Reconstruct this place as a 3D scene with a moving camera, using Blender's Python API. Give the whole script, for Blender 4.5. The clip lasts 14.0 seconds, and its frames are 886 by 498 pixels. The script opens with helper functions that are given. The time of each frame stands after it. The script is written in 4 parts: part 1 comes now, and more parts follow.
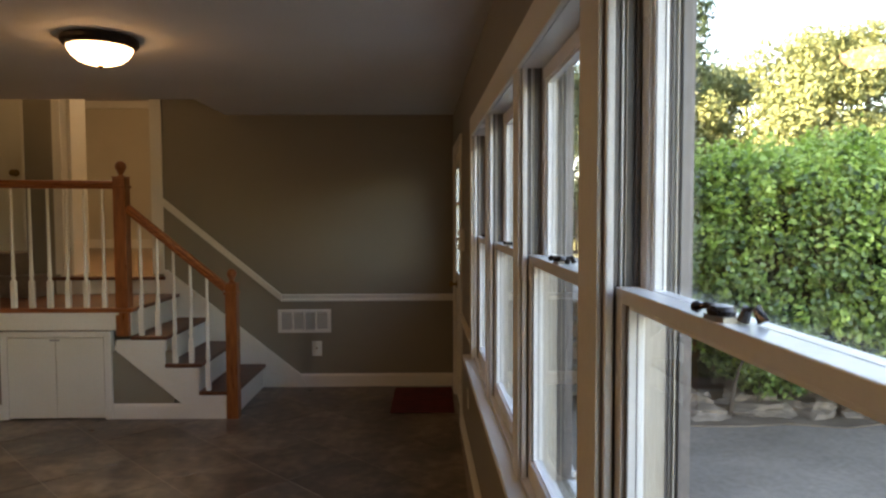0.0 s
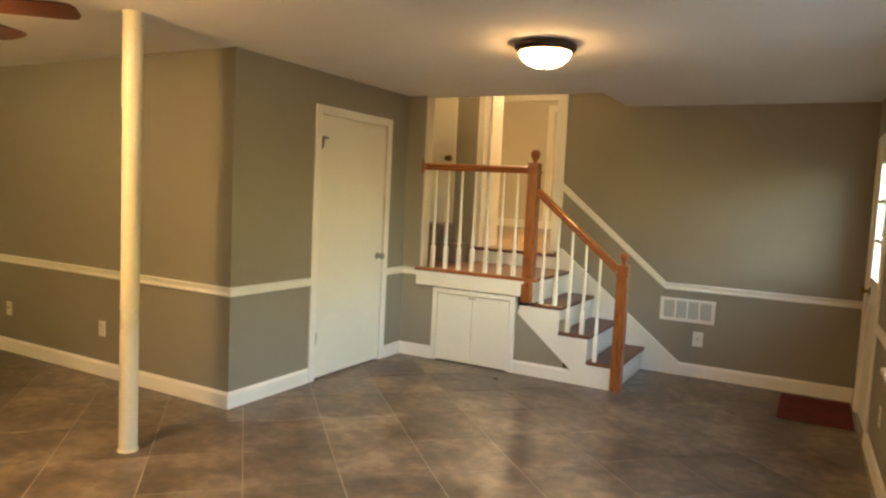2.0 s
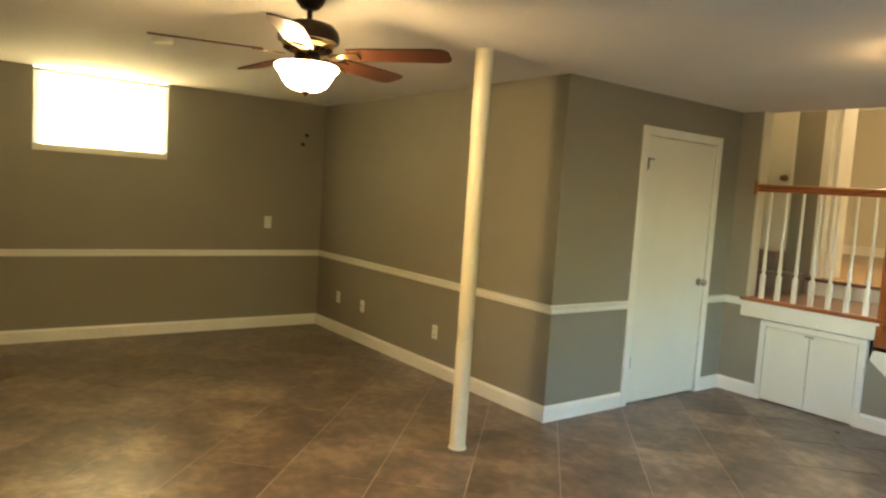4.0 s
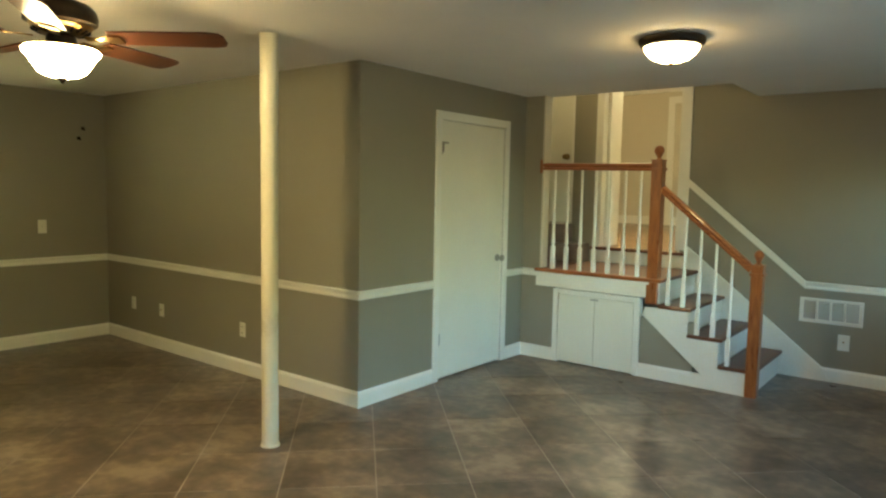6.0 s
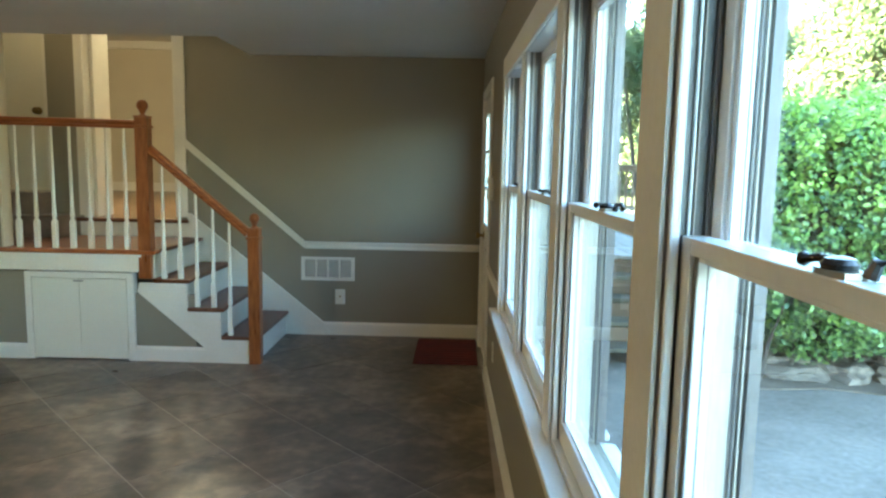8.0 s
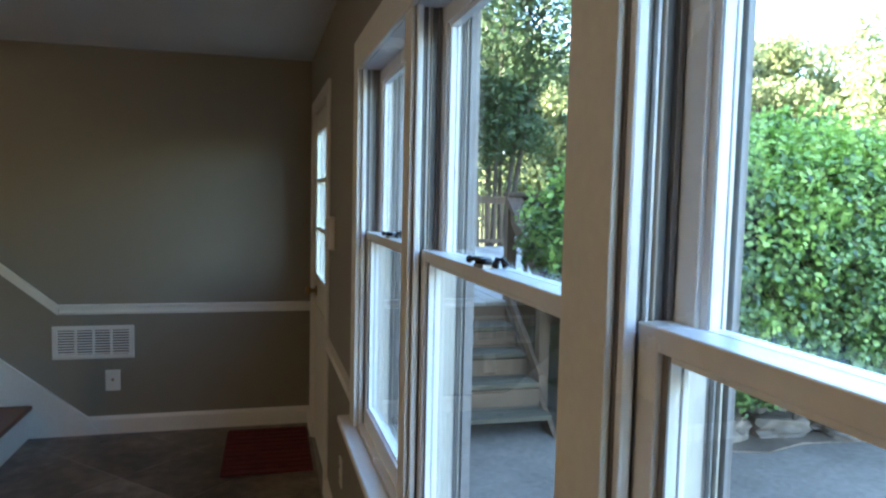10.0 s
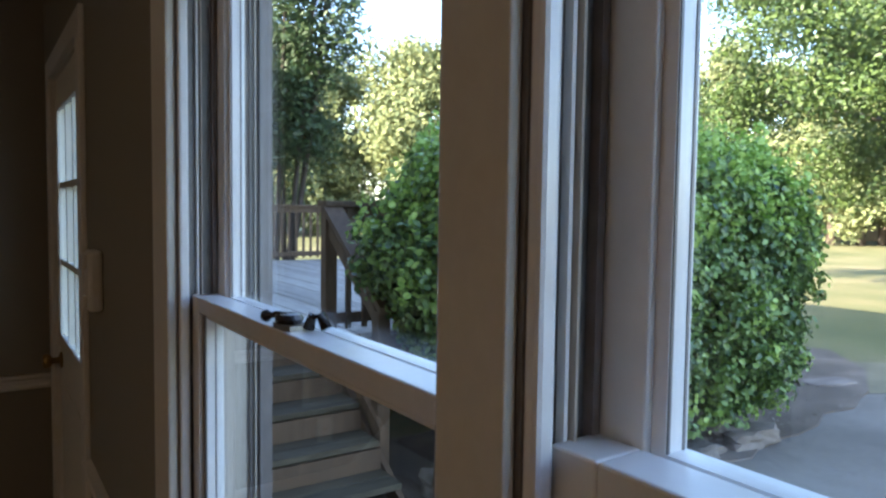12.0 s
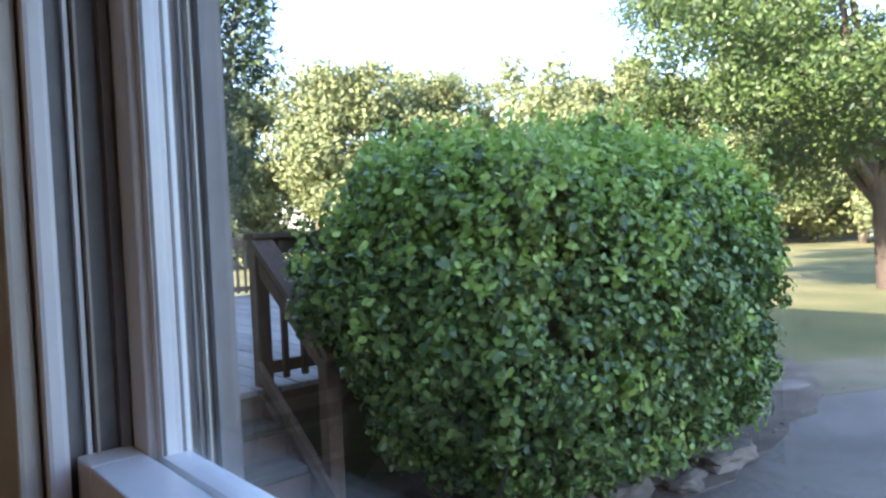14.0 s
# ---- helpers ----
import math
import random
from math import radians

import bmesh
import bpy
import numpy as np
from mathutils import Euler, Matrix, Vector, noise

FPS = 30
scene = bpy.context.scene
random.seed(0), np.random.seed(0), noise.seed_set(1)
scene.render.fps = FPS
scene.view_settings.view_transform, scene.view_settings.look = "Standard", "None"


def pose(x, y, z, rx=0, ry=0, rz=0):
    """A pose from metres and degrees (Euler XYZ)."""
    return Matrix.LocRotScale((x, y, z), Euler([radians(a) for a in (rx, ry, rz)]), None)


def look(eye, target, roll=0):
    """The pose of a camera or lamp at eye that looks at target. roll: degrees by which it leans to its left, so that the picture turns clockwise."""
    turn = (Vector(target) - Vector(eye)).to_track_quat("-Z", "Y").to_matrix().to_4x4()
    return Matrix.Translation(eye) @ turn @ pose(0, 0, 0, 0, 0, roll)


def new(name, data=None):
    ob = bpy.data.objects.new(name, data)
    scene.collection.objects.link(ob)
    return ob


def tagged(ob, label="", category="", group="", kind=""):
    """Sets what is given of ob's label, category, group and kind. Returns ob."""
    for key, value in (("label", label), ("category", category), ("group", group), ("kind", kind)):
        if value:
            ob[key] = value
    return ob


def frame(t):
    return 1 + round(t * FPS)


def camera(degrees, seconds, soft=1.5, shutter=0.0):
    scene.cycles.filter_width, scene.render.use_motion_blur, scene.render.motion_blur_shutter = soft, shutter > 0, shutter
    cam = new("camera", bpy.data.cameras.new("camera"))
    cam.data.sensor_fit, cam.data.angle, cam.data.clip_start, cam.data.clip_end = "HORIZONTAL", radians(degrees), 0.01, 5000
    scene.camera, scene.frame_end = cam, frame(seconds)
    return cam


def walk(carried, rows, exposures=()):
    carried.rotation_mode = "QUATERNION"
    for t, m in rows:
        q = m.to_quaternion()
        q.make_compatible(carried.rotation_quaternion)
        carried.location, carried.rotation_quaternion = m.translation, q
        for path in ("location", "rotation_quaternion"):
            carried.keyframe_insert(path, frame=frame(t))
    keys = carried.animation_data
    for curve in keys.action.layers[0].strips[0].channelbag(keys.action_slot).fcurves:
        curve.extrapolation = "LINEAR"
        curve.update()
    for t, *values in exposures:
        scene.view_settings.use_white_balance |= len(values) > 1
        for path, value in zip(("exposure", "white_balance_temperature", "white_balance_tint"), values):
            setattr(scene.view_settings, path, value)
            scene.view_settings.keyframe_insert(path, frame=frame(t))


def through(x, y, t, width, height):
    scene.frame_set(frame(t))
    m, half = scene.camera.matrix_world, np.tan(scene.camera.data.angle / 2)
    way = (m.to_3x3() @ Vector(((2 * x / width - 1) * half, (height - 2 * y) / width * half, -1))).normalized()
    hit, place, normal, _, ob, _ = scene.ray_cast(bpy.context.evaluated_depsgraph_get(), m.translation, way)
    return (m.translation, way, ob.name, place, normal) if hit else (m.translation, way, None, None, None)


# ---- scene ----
cam = camera(66.1, 14.0, soft=2.3)
PATH = [
    (0, (0.814, 0.08, 1.503), (0.846, 2.077, 1.401), -0.2),
    (0.5, (0.767, 0.012, 1.494), (0.709, 2.007, 1.359), 0.7),
    (1, (0.73, -0.09, 1.496), (0.454, 1.885, 1.337), 1.3),
    (1.5, (0.673, -0.175, 1.508), (0.073, 1.726, 1.346), 1.9),
    (2, (0.632, -0.25, 1.484), (-0.322, 1.501, 1.326), 2.8),
    (2.5, (0.56, -0.313, 1.481), (-0.766, 1.175, 1.323), 3.4),
    (3, (0.502, -0.374, 1.496), (-1.1, 0.811, 1.328), 3.9),
    (5.5, (0.56, -0.341, 1.539), (-0.966, 0.945, 1.405), 2.0),
    (6, (0.586, -0.299, 1.519), (-0.641, 1.27, 1.343), 1.1),
    (6.5, (0.65, -0.24, 1.482), (-0.229, 1.544, 1.271), 0.5),
    (7, (0.708, -0.139, 1.483), (0.096, 1.75, 1.24), 0.0),
    (7.5, (0.798, 0.013, 1.471), (0.522, 1.977, 1.213), 0.5),
    (10, (0.745, 1.484, 1.499), (1.237, 3.417, 1.353), 1.3),
    (10.5, (0.708, 1.831, 1.506), (1.446, 3.686, 1.393), 0.7),
    (11, (0.751, 2.192, 1.522), (1.551, 4.024, 1.491), 0.35),
    (11.5, (0.777, 2.474, 1.506), (1.745, 4.223, 1.471), 0.2),
    (12, (0.807, 2.711, 1.52), (1.91, 4.376, 1.405), 0.8),
    (12.5, (0.914, 2.937, 1.52), (1.937, 4.651, 1.393), -0.8),
    (13, (0.985, 3.066, 1.536), (2.015, 4.779, 1.438), -0.9),
    (13.5, (1.002, 3.17, 1.551), (2.097, 4.842, 1.466), -1.7),
    (14, (0.954, 3.249, 1.536), (2.247, 4.774, 1.482), -2.6),
]
EXPOSURES = [
    (0.0, 3.6, 8000, 20), (1.0, 4.5, 8700, 24), (2.0, 5.4, 8600, 11), (3.0, 5.5, 7900, 4), (5.5, 4.85, 6500, -10),
    (6.5, 5.32, 6350, -17), (7.5, 5.05, 5900, -12), (10.0, 4.1, 5600, 7), (11.0, 3.4, 5500, 12), (12.0, 3.0, 6000, 17),
    (12.6, 3.25, 5800, 18), (13.2, 3.1, 5700, 20), (14.0, 2.83, 5900, 23)]
walk(cam, [(t, look(eye, target, roll)) for t, eye, target, roll in PATH], EXPOSURES)

# ---- light ----
world = bpy.data.worlds.new("world")
scene.world = world
world.use_nodes = True
sky = world.node_tree.nodes.new("ShaderNodeTexSky")
sky.sky_type, sky.sun_disc = "NISHITA", False
SUN_EL, SUN_AZ = 24.0, 262.0          # degrees; azimuth clockwise from +y
sky.sun_elevation, sky.sun_rotation = radians(SUN_EL), radians(SUN_AZ)
world.node_tree.links.new(sky.outputs[0], world.node_tree.nodes["Background"].inputs[0])
world.node_tree.nodes["Background"].inputs[1].default_value = 0.15
sun = new("sun", bpy.data.lights.new("sun", "SUN"))
sun.data.energy, sun.data.angle, sun.data.color = 4.0, radians(0.5), (1.0, 0.86, 0.62)
to_sun = Vector((math.sin(radians(SUN_AZ)) * math.cos(radians(SUN_EL)), math.cos(radians(SUN_AZ)) * math.cos(radians(SUN_EL)), math.sin(radians(SUN_EL))))
sun.matrix_world = look(to_sun * 60, (0, 0, 0))


def bulb(name, at, watts, size, colour):
    ob = new(name, bpy.data.lights.new(name, "POINT"))
    ob.data.energy, ob.data.shadow_soft_size, ob.data.color = watts, size, colour
    ob.location = at
    return ob


WARM = (1.0, 0.66, 0.33)
FAN, DOME = (-2.37, 0.955), (-0.785, 3.44)
bulb("fan_uplight", (*FAN, 2.085), 0.012, 0.03, WARM)
# unseen fill light, added to brighten the side door over the landing
bulb("stairwell_fill", (-2.45, 5.50, 3.15), 0.30, 0.06, WARM)
bulb("stair_hall_bulb", (-2.25, 7.1, 3.12), 5.6, 0.08, (1.0, 0.74, 0.45))


# ---- materials ----
def material(name, colours, scale=3.0, fine=60.0, rough=0.6, bump=0.1, metal=0.0, detail_mix=0.35, vary=0.0, stretch=(1, 1, 1), bump_scale=None, coat=0.0, world_grain=False, spread=0.16):
    """Principled with two scales of noise between the colours; stretch lengthens the grain; vary: brightness per object."""
    m = bpy.data.materials.new(name)
    m.use_nodes = True
    n, l = m.node_tree.nodes, m.node_tree.links
    p = n["Principled BSDF"]
    tc, mp = n.new("ShaderNodeTexCoord"), n.new("ShaderNodeMapping")
    mp.inputs["Scale"].default_value = stretch
    l.new(n.new("ShaderNodeNewGeometry").outputs["Position"] if world_grain else tc.outputs["Object"], mp.inputs[0])
    big, small = n.new("ShaderNodeTexNoise"), n.new("ShaderNodeTexNoise")
    for tex, sc in ((big, scale), (small, fine)):
        tex.inputs["Scale"].default_value, tex.inputs["Detail"].default_value = sc, 6
        l.new(mp.outputs[0], tex.inputs["Vector"])
    mix = n.new("ShaderNodeMix")
    mix.inputs[0].default_value = detail_mix
    l.new(big.outputs[0], mix.inputs[2]), l.new(small.outputs[0], mix.inputs[3])
    ramp = n.new("ShaderNodeValToRGB")
    e = ramp.color_ramp.elements
    e[0].position, e[1].position = 0.5 - spread, 0.5 + spread
    e[0].color, e[1].color = (*colours[0], 1), (*colours[-1], 1)
    if len(colours) == 3:
        mid = e.new(0.5)
        mid.color = (*colours[1], 1)
    l.new(mix.outputs[0], ramp.inputs[0])
    out = ramp.outputs[0]
    if vary:
        info, hsv, mr = n.new("ShaderNodeObjectInfo"), n.new("ShaderNodeHueSaturation"), n.new("ShaderNodeMapRange")
        mr.inputs[3].default_value, mr.inputs[4].default_value = 1 - vary, 1 + vary
        l.new(info.outputs["Random"], mr.inputs[0]), l.new(mr.outputs[0], hsv.inputs["Value"]), l.new(out, hsv.inputs["Color"])
        out = hsv.outputs[0]
    l.new(out, p.inputs["Base Color"])
    rr = n.new("ShaderNodeMapRange")
    rr.inputs[3].default_value, rr.inputs[4].default_value = max(0.03, rough - 0.12), min(1, rough + 0.12)
    l.new(big.outputs[0], rr.inputs[0]), l.new(rr.outputs[0], p.inputs["Roughness"])
    p.inputs["Metallic"].default_value = metal
    p.inputs["Coat Weight"].default_value = coat
    if bump:
        b = n.new("ShaderNodeBump")
        b.inputs["Strength"].default_value, b.inputs["Distance"].default_value = bump, 0.004
        l.new((small if bump_scale is None else big).outputs[0], b.inputs["Height"]), l.new(b.outputs[0], p.inputs["Normal"])
    return m


def leaf_material(name, dark, light, spread=0.5, gloss=0.45, through=0.25):
    """Leaves: colour varies leaf by leaf, a part of the light passes through."""
    m = bpy.data.materials.new(name)
    m.use_nodes = True
    n, l = m.node_tree.nodes, m.node_tree.links
    p, out = n["Principled BSDF"], n["Material Output"]
    geo, ramp = n.new("ShaderNodeNewGeometry"), n.new("ShaderNodeValToRGB")
    ramp.color_ramp.elements[0].color, ramp.color_ramp.elements[1].color = (*dark, 1), (*light, 1)
    ramp.color_ramp.elements[1].position = 0.5 + spread
    l.new(geo.outputs["Random Per Island"], ramp.inputs[0]), l.new(ramp.outputs[0], p.inputs["Base Color"])
    p.inputs["Roughness"].default_value = gloss
    tr, ad = n.new("ShaderNodeBsdfTranslucent"), n.new("ShaderNodeMixShader")
    ad.inputs[0].default_value = through
    l.new(ramp.outputs[0], tr.inputs[0]), l.new(p.outputs[0], ad.inputs[1]), l.new(tr.outputs[0], ad.inputs[2]), l.new(ad.outputs[0], out.inputs[0])
    return m


def glow(name, colour, strength):
    m = bpy.data.materials.new(name)
    m.use_nodes = True
    p = m.node_tree.nodes["Principled BSDF"]
    p.inputs["Base Color"].default_value = (0.8, 0.75, 0.65, 1)
    p.inputs["Emission Color"].default_value, p.inputs["Emission Strength"].default_value = (*colour, 1), strength
    p.inputs["Roughness"].default_value = 0.25
    return m


def cloth(name, colour):
    """Thin woven cloth that passes light."""
    m = bpy.data.materials.new(name)
    m.use_nodes = True
    n, l = m.node_tree.nodes, m.node_tree.links
    tr, mx = n.new("ShaderNodeBsdfTranslucent"), n.new("ShaderNodeMixShader")
    n["Principled BSDF"].inputs["Base Color"].default_value = tr.inputs[0].default_value = (*colour, 1)
    mx.inputs[0].default_value = 0.75
    l.new(n["Principled BSDF"].outputs[0], mx.inputs[1]), l.new(tr.outputs[0], mx.inputs[2]), l.new(mx.outputs[0], n["Material Output"].inputs[0])
    return m


def pane_glass(name):
    m = bpy.data.materials.new(name)
    m.use_nodes = True
    n, l = m.node_tree.nodes, m.node_tree.links
    n.remove(n["Principled BSDF"])
    lw, pw, sc, tr, gl, mx = n.new("ShaderNodeLayerWeight"), n.new("ShaderNodeMath"), n.new("ShaderNodeMath"), n.new("ShaderNodeBsdfTransparent"), n.new("ShaderNodeBsdfGlossy"), n.new("ShaderNodeMixShader")
    lw.inputs[0].default_value, gl.inputs["Roughness"].default_value = 0.5, 0.0
    pw.operation, pw.inputs[1].default_value = "POWER", 5.0
    sc.operation, sc.inputs[1].default_value, sc.inputs[2].default_value = "MULTIPLY_ADD", 0.8, 0.055
    tr.inputs[0].default_value = (0.97, 0.985, 0.98, 1)
    l.new(lw.outputs["Facing"], pw.inputs[0]), l.new(pw.outputs[0], sc.inputs[0]), l.new(sc.outputs[0], mx.inputs[0])
    l.new(tr.outputs[0], mx.inputs[1]), l.new(gl.outputs[0], mx.inputs[2]), l.new(mx.outputs[0], n["Material Output"].inputs[0])
    return m


WALL = material("wall_paint", [(0.235, 0.215, 0.165), (0.265, 0.243, 0.19)], 1.2, 180, 0.55, 0.12)
BEIGE = material("hall_paint", [(0.56, 0.51, 0.40), (0.62, 0.57, 0.45)], 1.2, 160, 0.6, 0.1)
HALLFLOOR = material("polished_hall_boards", [(0.20, 0.115, 0.062), (0.34, 0.21, 0.125)], 5, 60, 0.24, 0.05, stretch=(1, 6, 1))
SIDESTEP = material("worn_side_step", [(0.16, 0.12, 0.095), (0.26, 0.20, 0.16)], 5, 60, 0.5, 0.1)
CEIL = material("ceiling_paint", [(0.72, 0.71, 0.68), (0.78, 0.77, 0.74)], 1.5, 90, 0.85, 0.2)
TRIM = material("white_trim", [(0.70, 0.68, 0.60), (0.80, 0.78, 0.71)], 2.0, 70, 0.38, 0.05)
DOORW = material("white_door_paint", [(0.68, 0.66, 0.56), (0.76, 0.74, 0.64)], 1.3, 70, 0.42, 0.06)
VINYL = material("white_vinyl", [(0.78, 0.78, 0.77), (0.87, 0.87, 0.86)], 2.5, 60, 0.24, 0.03)
TAUPE = material("weathered_taupe_trim", [(0.15, 0.13, 0.12), (0.27, 0.24, 0.222)], 4, 50, 0.55, 0.1)
TRACK = material("grey_track", [(0.15, 0.138, 0.132), (0.25, 0.235, 0.226)], 3, 60, 0.42, 0.04)
JAMB = material("pale_outer_jamb", [(0.46, 0.41, 0.34), (0.60, 0.55, 0.47)], 5, 60, 0.5, 0.08, stretch=(3, 3, 0.5))
PLASTIC = material("plate_plastic", [(0.66, 0.64, 0.57), (0.74, 0.72, 0.65)], 4, 90, 0.35, 0.02)
TILE = material("slate_tile", [(0.056, 0.043, 0.033), (0.124, 0.093, 0.070), (0.240, 0.188, 0.135)], 3.0, 13, 0.33, 0.25, detail_mix=0.38, vary=0.20, world_grain=True, spread=0.135)
GROUT = material("grout", [(0.28, 0.245, 0.21), (0.39, 0.345, 0.30)], 6, 120, 0.85, 0.2)
OAK = material("orange_stained_oak", [(0.17, 0.047, 0.013), (0.34, 0.115, 0.033)], 7, 60, 0.32, 0.08, stretch=(6, 6, 1), coat=0.3)
OAKX = material("orange_stained_oak_rail", [(0.19, 0.053, 0.015), (0.36, 0.12, 0.035)], 7, 60, 0.32, 0.08, stretch=(1, 6, 6), coat=0.3)
TREAD = material("dark_stained_tread", [(0.075, 0.028, 0.013), (0.16, 0.062, 0.028)], 6, 50, 0.42, 0.08, stretch=(6, 1, 6), coat=0.08)
BRONZE = material("oiled_bronze", [(0.018, 0.012, 0.009), (0.045, 0.030, 0.020)], 8, 80, 0.38, 0.05, metal=0.7)
BRASS = material("antique_brass", [(0.22, 0.14, 0.06), (0.36, 0.25, 0.11)], 9, 80, 0.30, 0.03, metal=1.0)
NICKEL = material("dull_nickel", [(0.30, 0.28, 0.25), (0.42, 0.40, 0.36)], 9, 80, 0.32, 0.03, metal=1.0)
LOCKM = material("dark_lock_metal", [(0.035, 0.030, 0.028), (0.10, 0.088, 0.08)], 14, 80, 0.25, 0.05, metal=0.8)
BLADE = material("walnut_blade", [(0.035, 0.012, 0.007), (0.085, 0.028, 0.014)], 5, 50, 0.35, 0.05, stretch=(1, 7, 7))
DARK = material("dark_gap", [(0.012, 0.012, 0.012), (0.02, 0.02, 0.02)], 5, 50, 0.8, 0)
MAT = material("red_mat_fibre", [(0.060, 0.008, 0.009), (0.15, 0.020, 0.021)], 8, 160, 0.9, 0.5)
POST = material("cream_post_enamel", [(0.62, 0.58, 0.44), (0.72, 0.68, 0.54)], 2.0, 60, 0.30, 0.05)
DECK = material("weathered_deck_board", [(0.24, 0.215, 0.185), (0.46, 0.425, 0.375)], 5, 60, 0.75, 0.35, stretch=(8, 0.8, 8), vary=0.2, world_grain=True)
DECKP = material("brown_deck_post", [(0.10, 0.062, 0.036), (0.20, 0.128, 0.078)], 5, 60, 0.75, 0.35, stretch=(6, 6, 1), vary=0.1)
CONCRETE = material("grey_patio_concrete", [(0.135, 0.114, 0.092), (0.275, 0.24, 0.20)], 1.3, 28, 0.85, 0.5, detail_mix=0.45)
GRASS = material("lawn", [(0.070, 0.085, 0.025), (0.14, 0.14, 0.048), (0.25, 0.20, 0.10)], 0.45, 14, 0.95, 0.6)
SOIL = material("mulch_soil", [(0.09, 0.066, 0.046), (0.25, 0.195, 0.145)], 2.5, 40, 0.95, 0.6)
VERGE = material("dry_worn_earth", [(0.13, 0.105, 0.066), (0.22, 0.19, 0.11), (0.30, 0.25, 0.17)], 1.6, 30, 0.95, 0.6)
STONE = material("border_stone", [(0.12, 0.093, 0.074), (0.33, 0.275, 0.225)], 5, 34, 0.9, 0.9, vary=0.2)
SIDING = material("house_siding", [(0.42, 0.36, 0.27), (0.50, 0.43, 0.33)], 2, 50, 0.7, 0.2)
ROOF = material("roof_shingle", [(0.05, 0.045, 0.04), (0.11, 0.10, 0.09)], 5, 50, 0.9, 0.3)
STEPW = material("mossy_step_board", [(0.060, 0.050, 0.031), (0.145, 0.122, 0.082)], 4, 50, 0.8, 0.35, stretch=(1, 6, 6), vary=0.12)
BARK = material("bark", [(0.045, 0.034, 0.026), (0.11, 0.085, 0.065)], 4, 30, 0.9, 0.7, stretch=(3, 3, 0.6))
GLASS = pane_glass("window_glass")
BOWL = glow("lit_alabaster_bowl", (1.0, 0.62, 0.30), 1.25)
FANBOWL = glow("lit_frosted_bowl", (1.0, 0.66, 0.34), 7.0)
SHADE = cloth("sunlit_roller_shade", (0.66, 0.61, 0.50))
HEDGE = leaf_material("holly_leaves", (0.032, 0.078, 0.029), (0.265, 0.39, 0.10), 0.45, 0.28, 0.16)
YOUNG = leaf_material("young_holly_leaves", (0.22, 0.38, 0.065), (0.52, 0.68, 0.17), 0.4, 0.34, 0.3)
LITTER = leaf_material("dead_leaves", (0.10, 0.070, 0.045), (0.42, 0.36, 0.29), 0.5, 0.8, 0.1)
CORE = material("hedge_core_shade", [(0.010, 0.016, 0.006), (0.025, 0.034, 0.014)], 9, 60, 0.95, 0.4)
# distance haze is mixed into the far leaves as a paler green
WOODS = leaf_material("hazed_far_leaves", (0.115, 0.155, 0.068), (0.25, 0.275, 0.115), 0.4, 0.7, 0.25)
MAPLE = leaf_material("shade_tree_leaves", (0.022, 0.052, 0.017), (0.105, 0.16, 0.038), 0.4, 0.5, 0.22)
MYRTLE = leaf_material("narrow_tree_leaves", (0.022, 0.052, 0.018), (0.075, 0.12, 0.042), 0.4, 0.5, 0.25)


# ---- mesh helpers ----
def finish(name, bm, mat, parent=None, label="", smooth=False, place=None):
    me = bpy.data.meshes.new(name)
    bmesh.ops.recalc_face_normals(bm, faces=bm.faces)
    bm.to_mesh(me)
    bm.free()
    me.materials.append(mat)
    if smooth:
        me.polygons.foreach_set("use_smooth", [True] * len(me.polygons))
        me.set_sharp_from_angle(angle=radians(40))
    ob = new(name, me)
    if place is not None:
        ob.matrix_world = place
    if parent is not None:
        ob.parent = parent
    if label:
        ob["label"] = label
    return ob


def part(name, bm, mat, parent, label="", smooth=False):
    return finish(name, bm, mat, parent, label, smooth)


def thing(name, label, category, place=None, group="", kind=""):
    ob = new(name)
    if place is not None:
        ob.matrix_world = place
    return tagged(ob, label, category, group, kind)


def box(bm, x0, y0, z0, x1, y1, z1, r=0.0):
    v = [bm.verts.new((x, y, z)) for x in (x0, x1) for y in (y0, y1) for z in (z0, z1)]
    f = [bm.faces.new([v[i] for i in q]) for q in ((0, 1, 3, 2), (4, 6, 7, 5), (0, 4, 5, 1), (2, 3, 7, 6), (0, 2, 6, 4), (1, 5, 7, 3))]
    if r:
        edges = list({e for q in f for e in q.edges})
        bmesh.ops.bevel(bm, geom=edges, offset=r, segments=2, profile=0.5, affect="EDGES")
    return bm


def boxes(*rows, r=0.0):
    bm = bmesh.new()
    for row in rows:
        box(bm, *row, r=r)
    return bm


def prism(outline, along, a, b, bm=None):
    """Extrudes a 2D outline from a to b along an axis; the outline's coordinates are the other two axes in order."""
    bm = bm or bmesh.new()

    def at(p, q):
        c = list(p)
        c.insert("xyz".index(along), q)
        return bm.verts.new(c)

    lo, hi = [at(p, a) for p in outline], [at(p, b) for p in outline]
    bm.faces.new(lo), bm.faces.new(hi[::-1])
    for i in range(len(lo)):
        k = (i + 1) % len(lo)
        bm.faces.new((lo[i], lo[k], hi[k], hi[i]))
    return bm


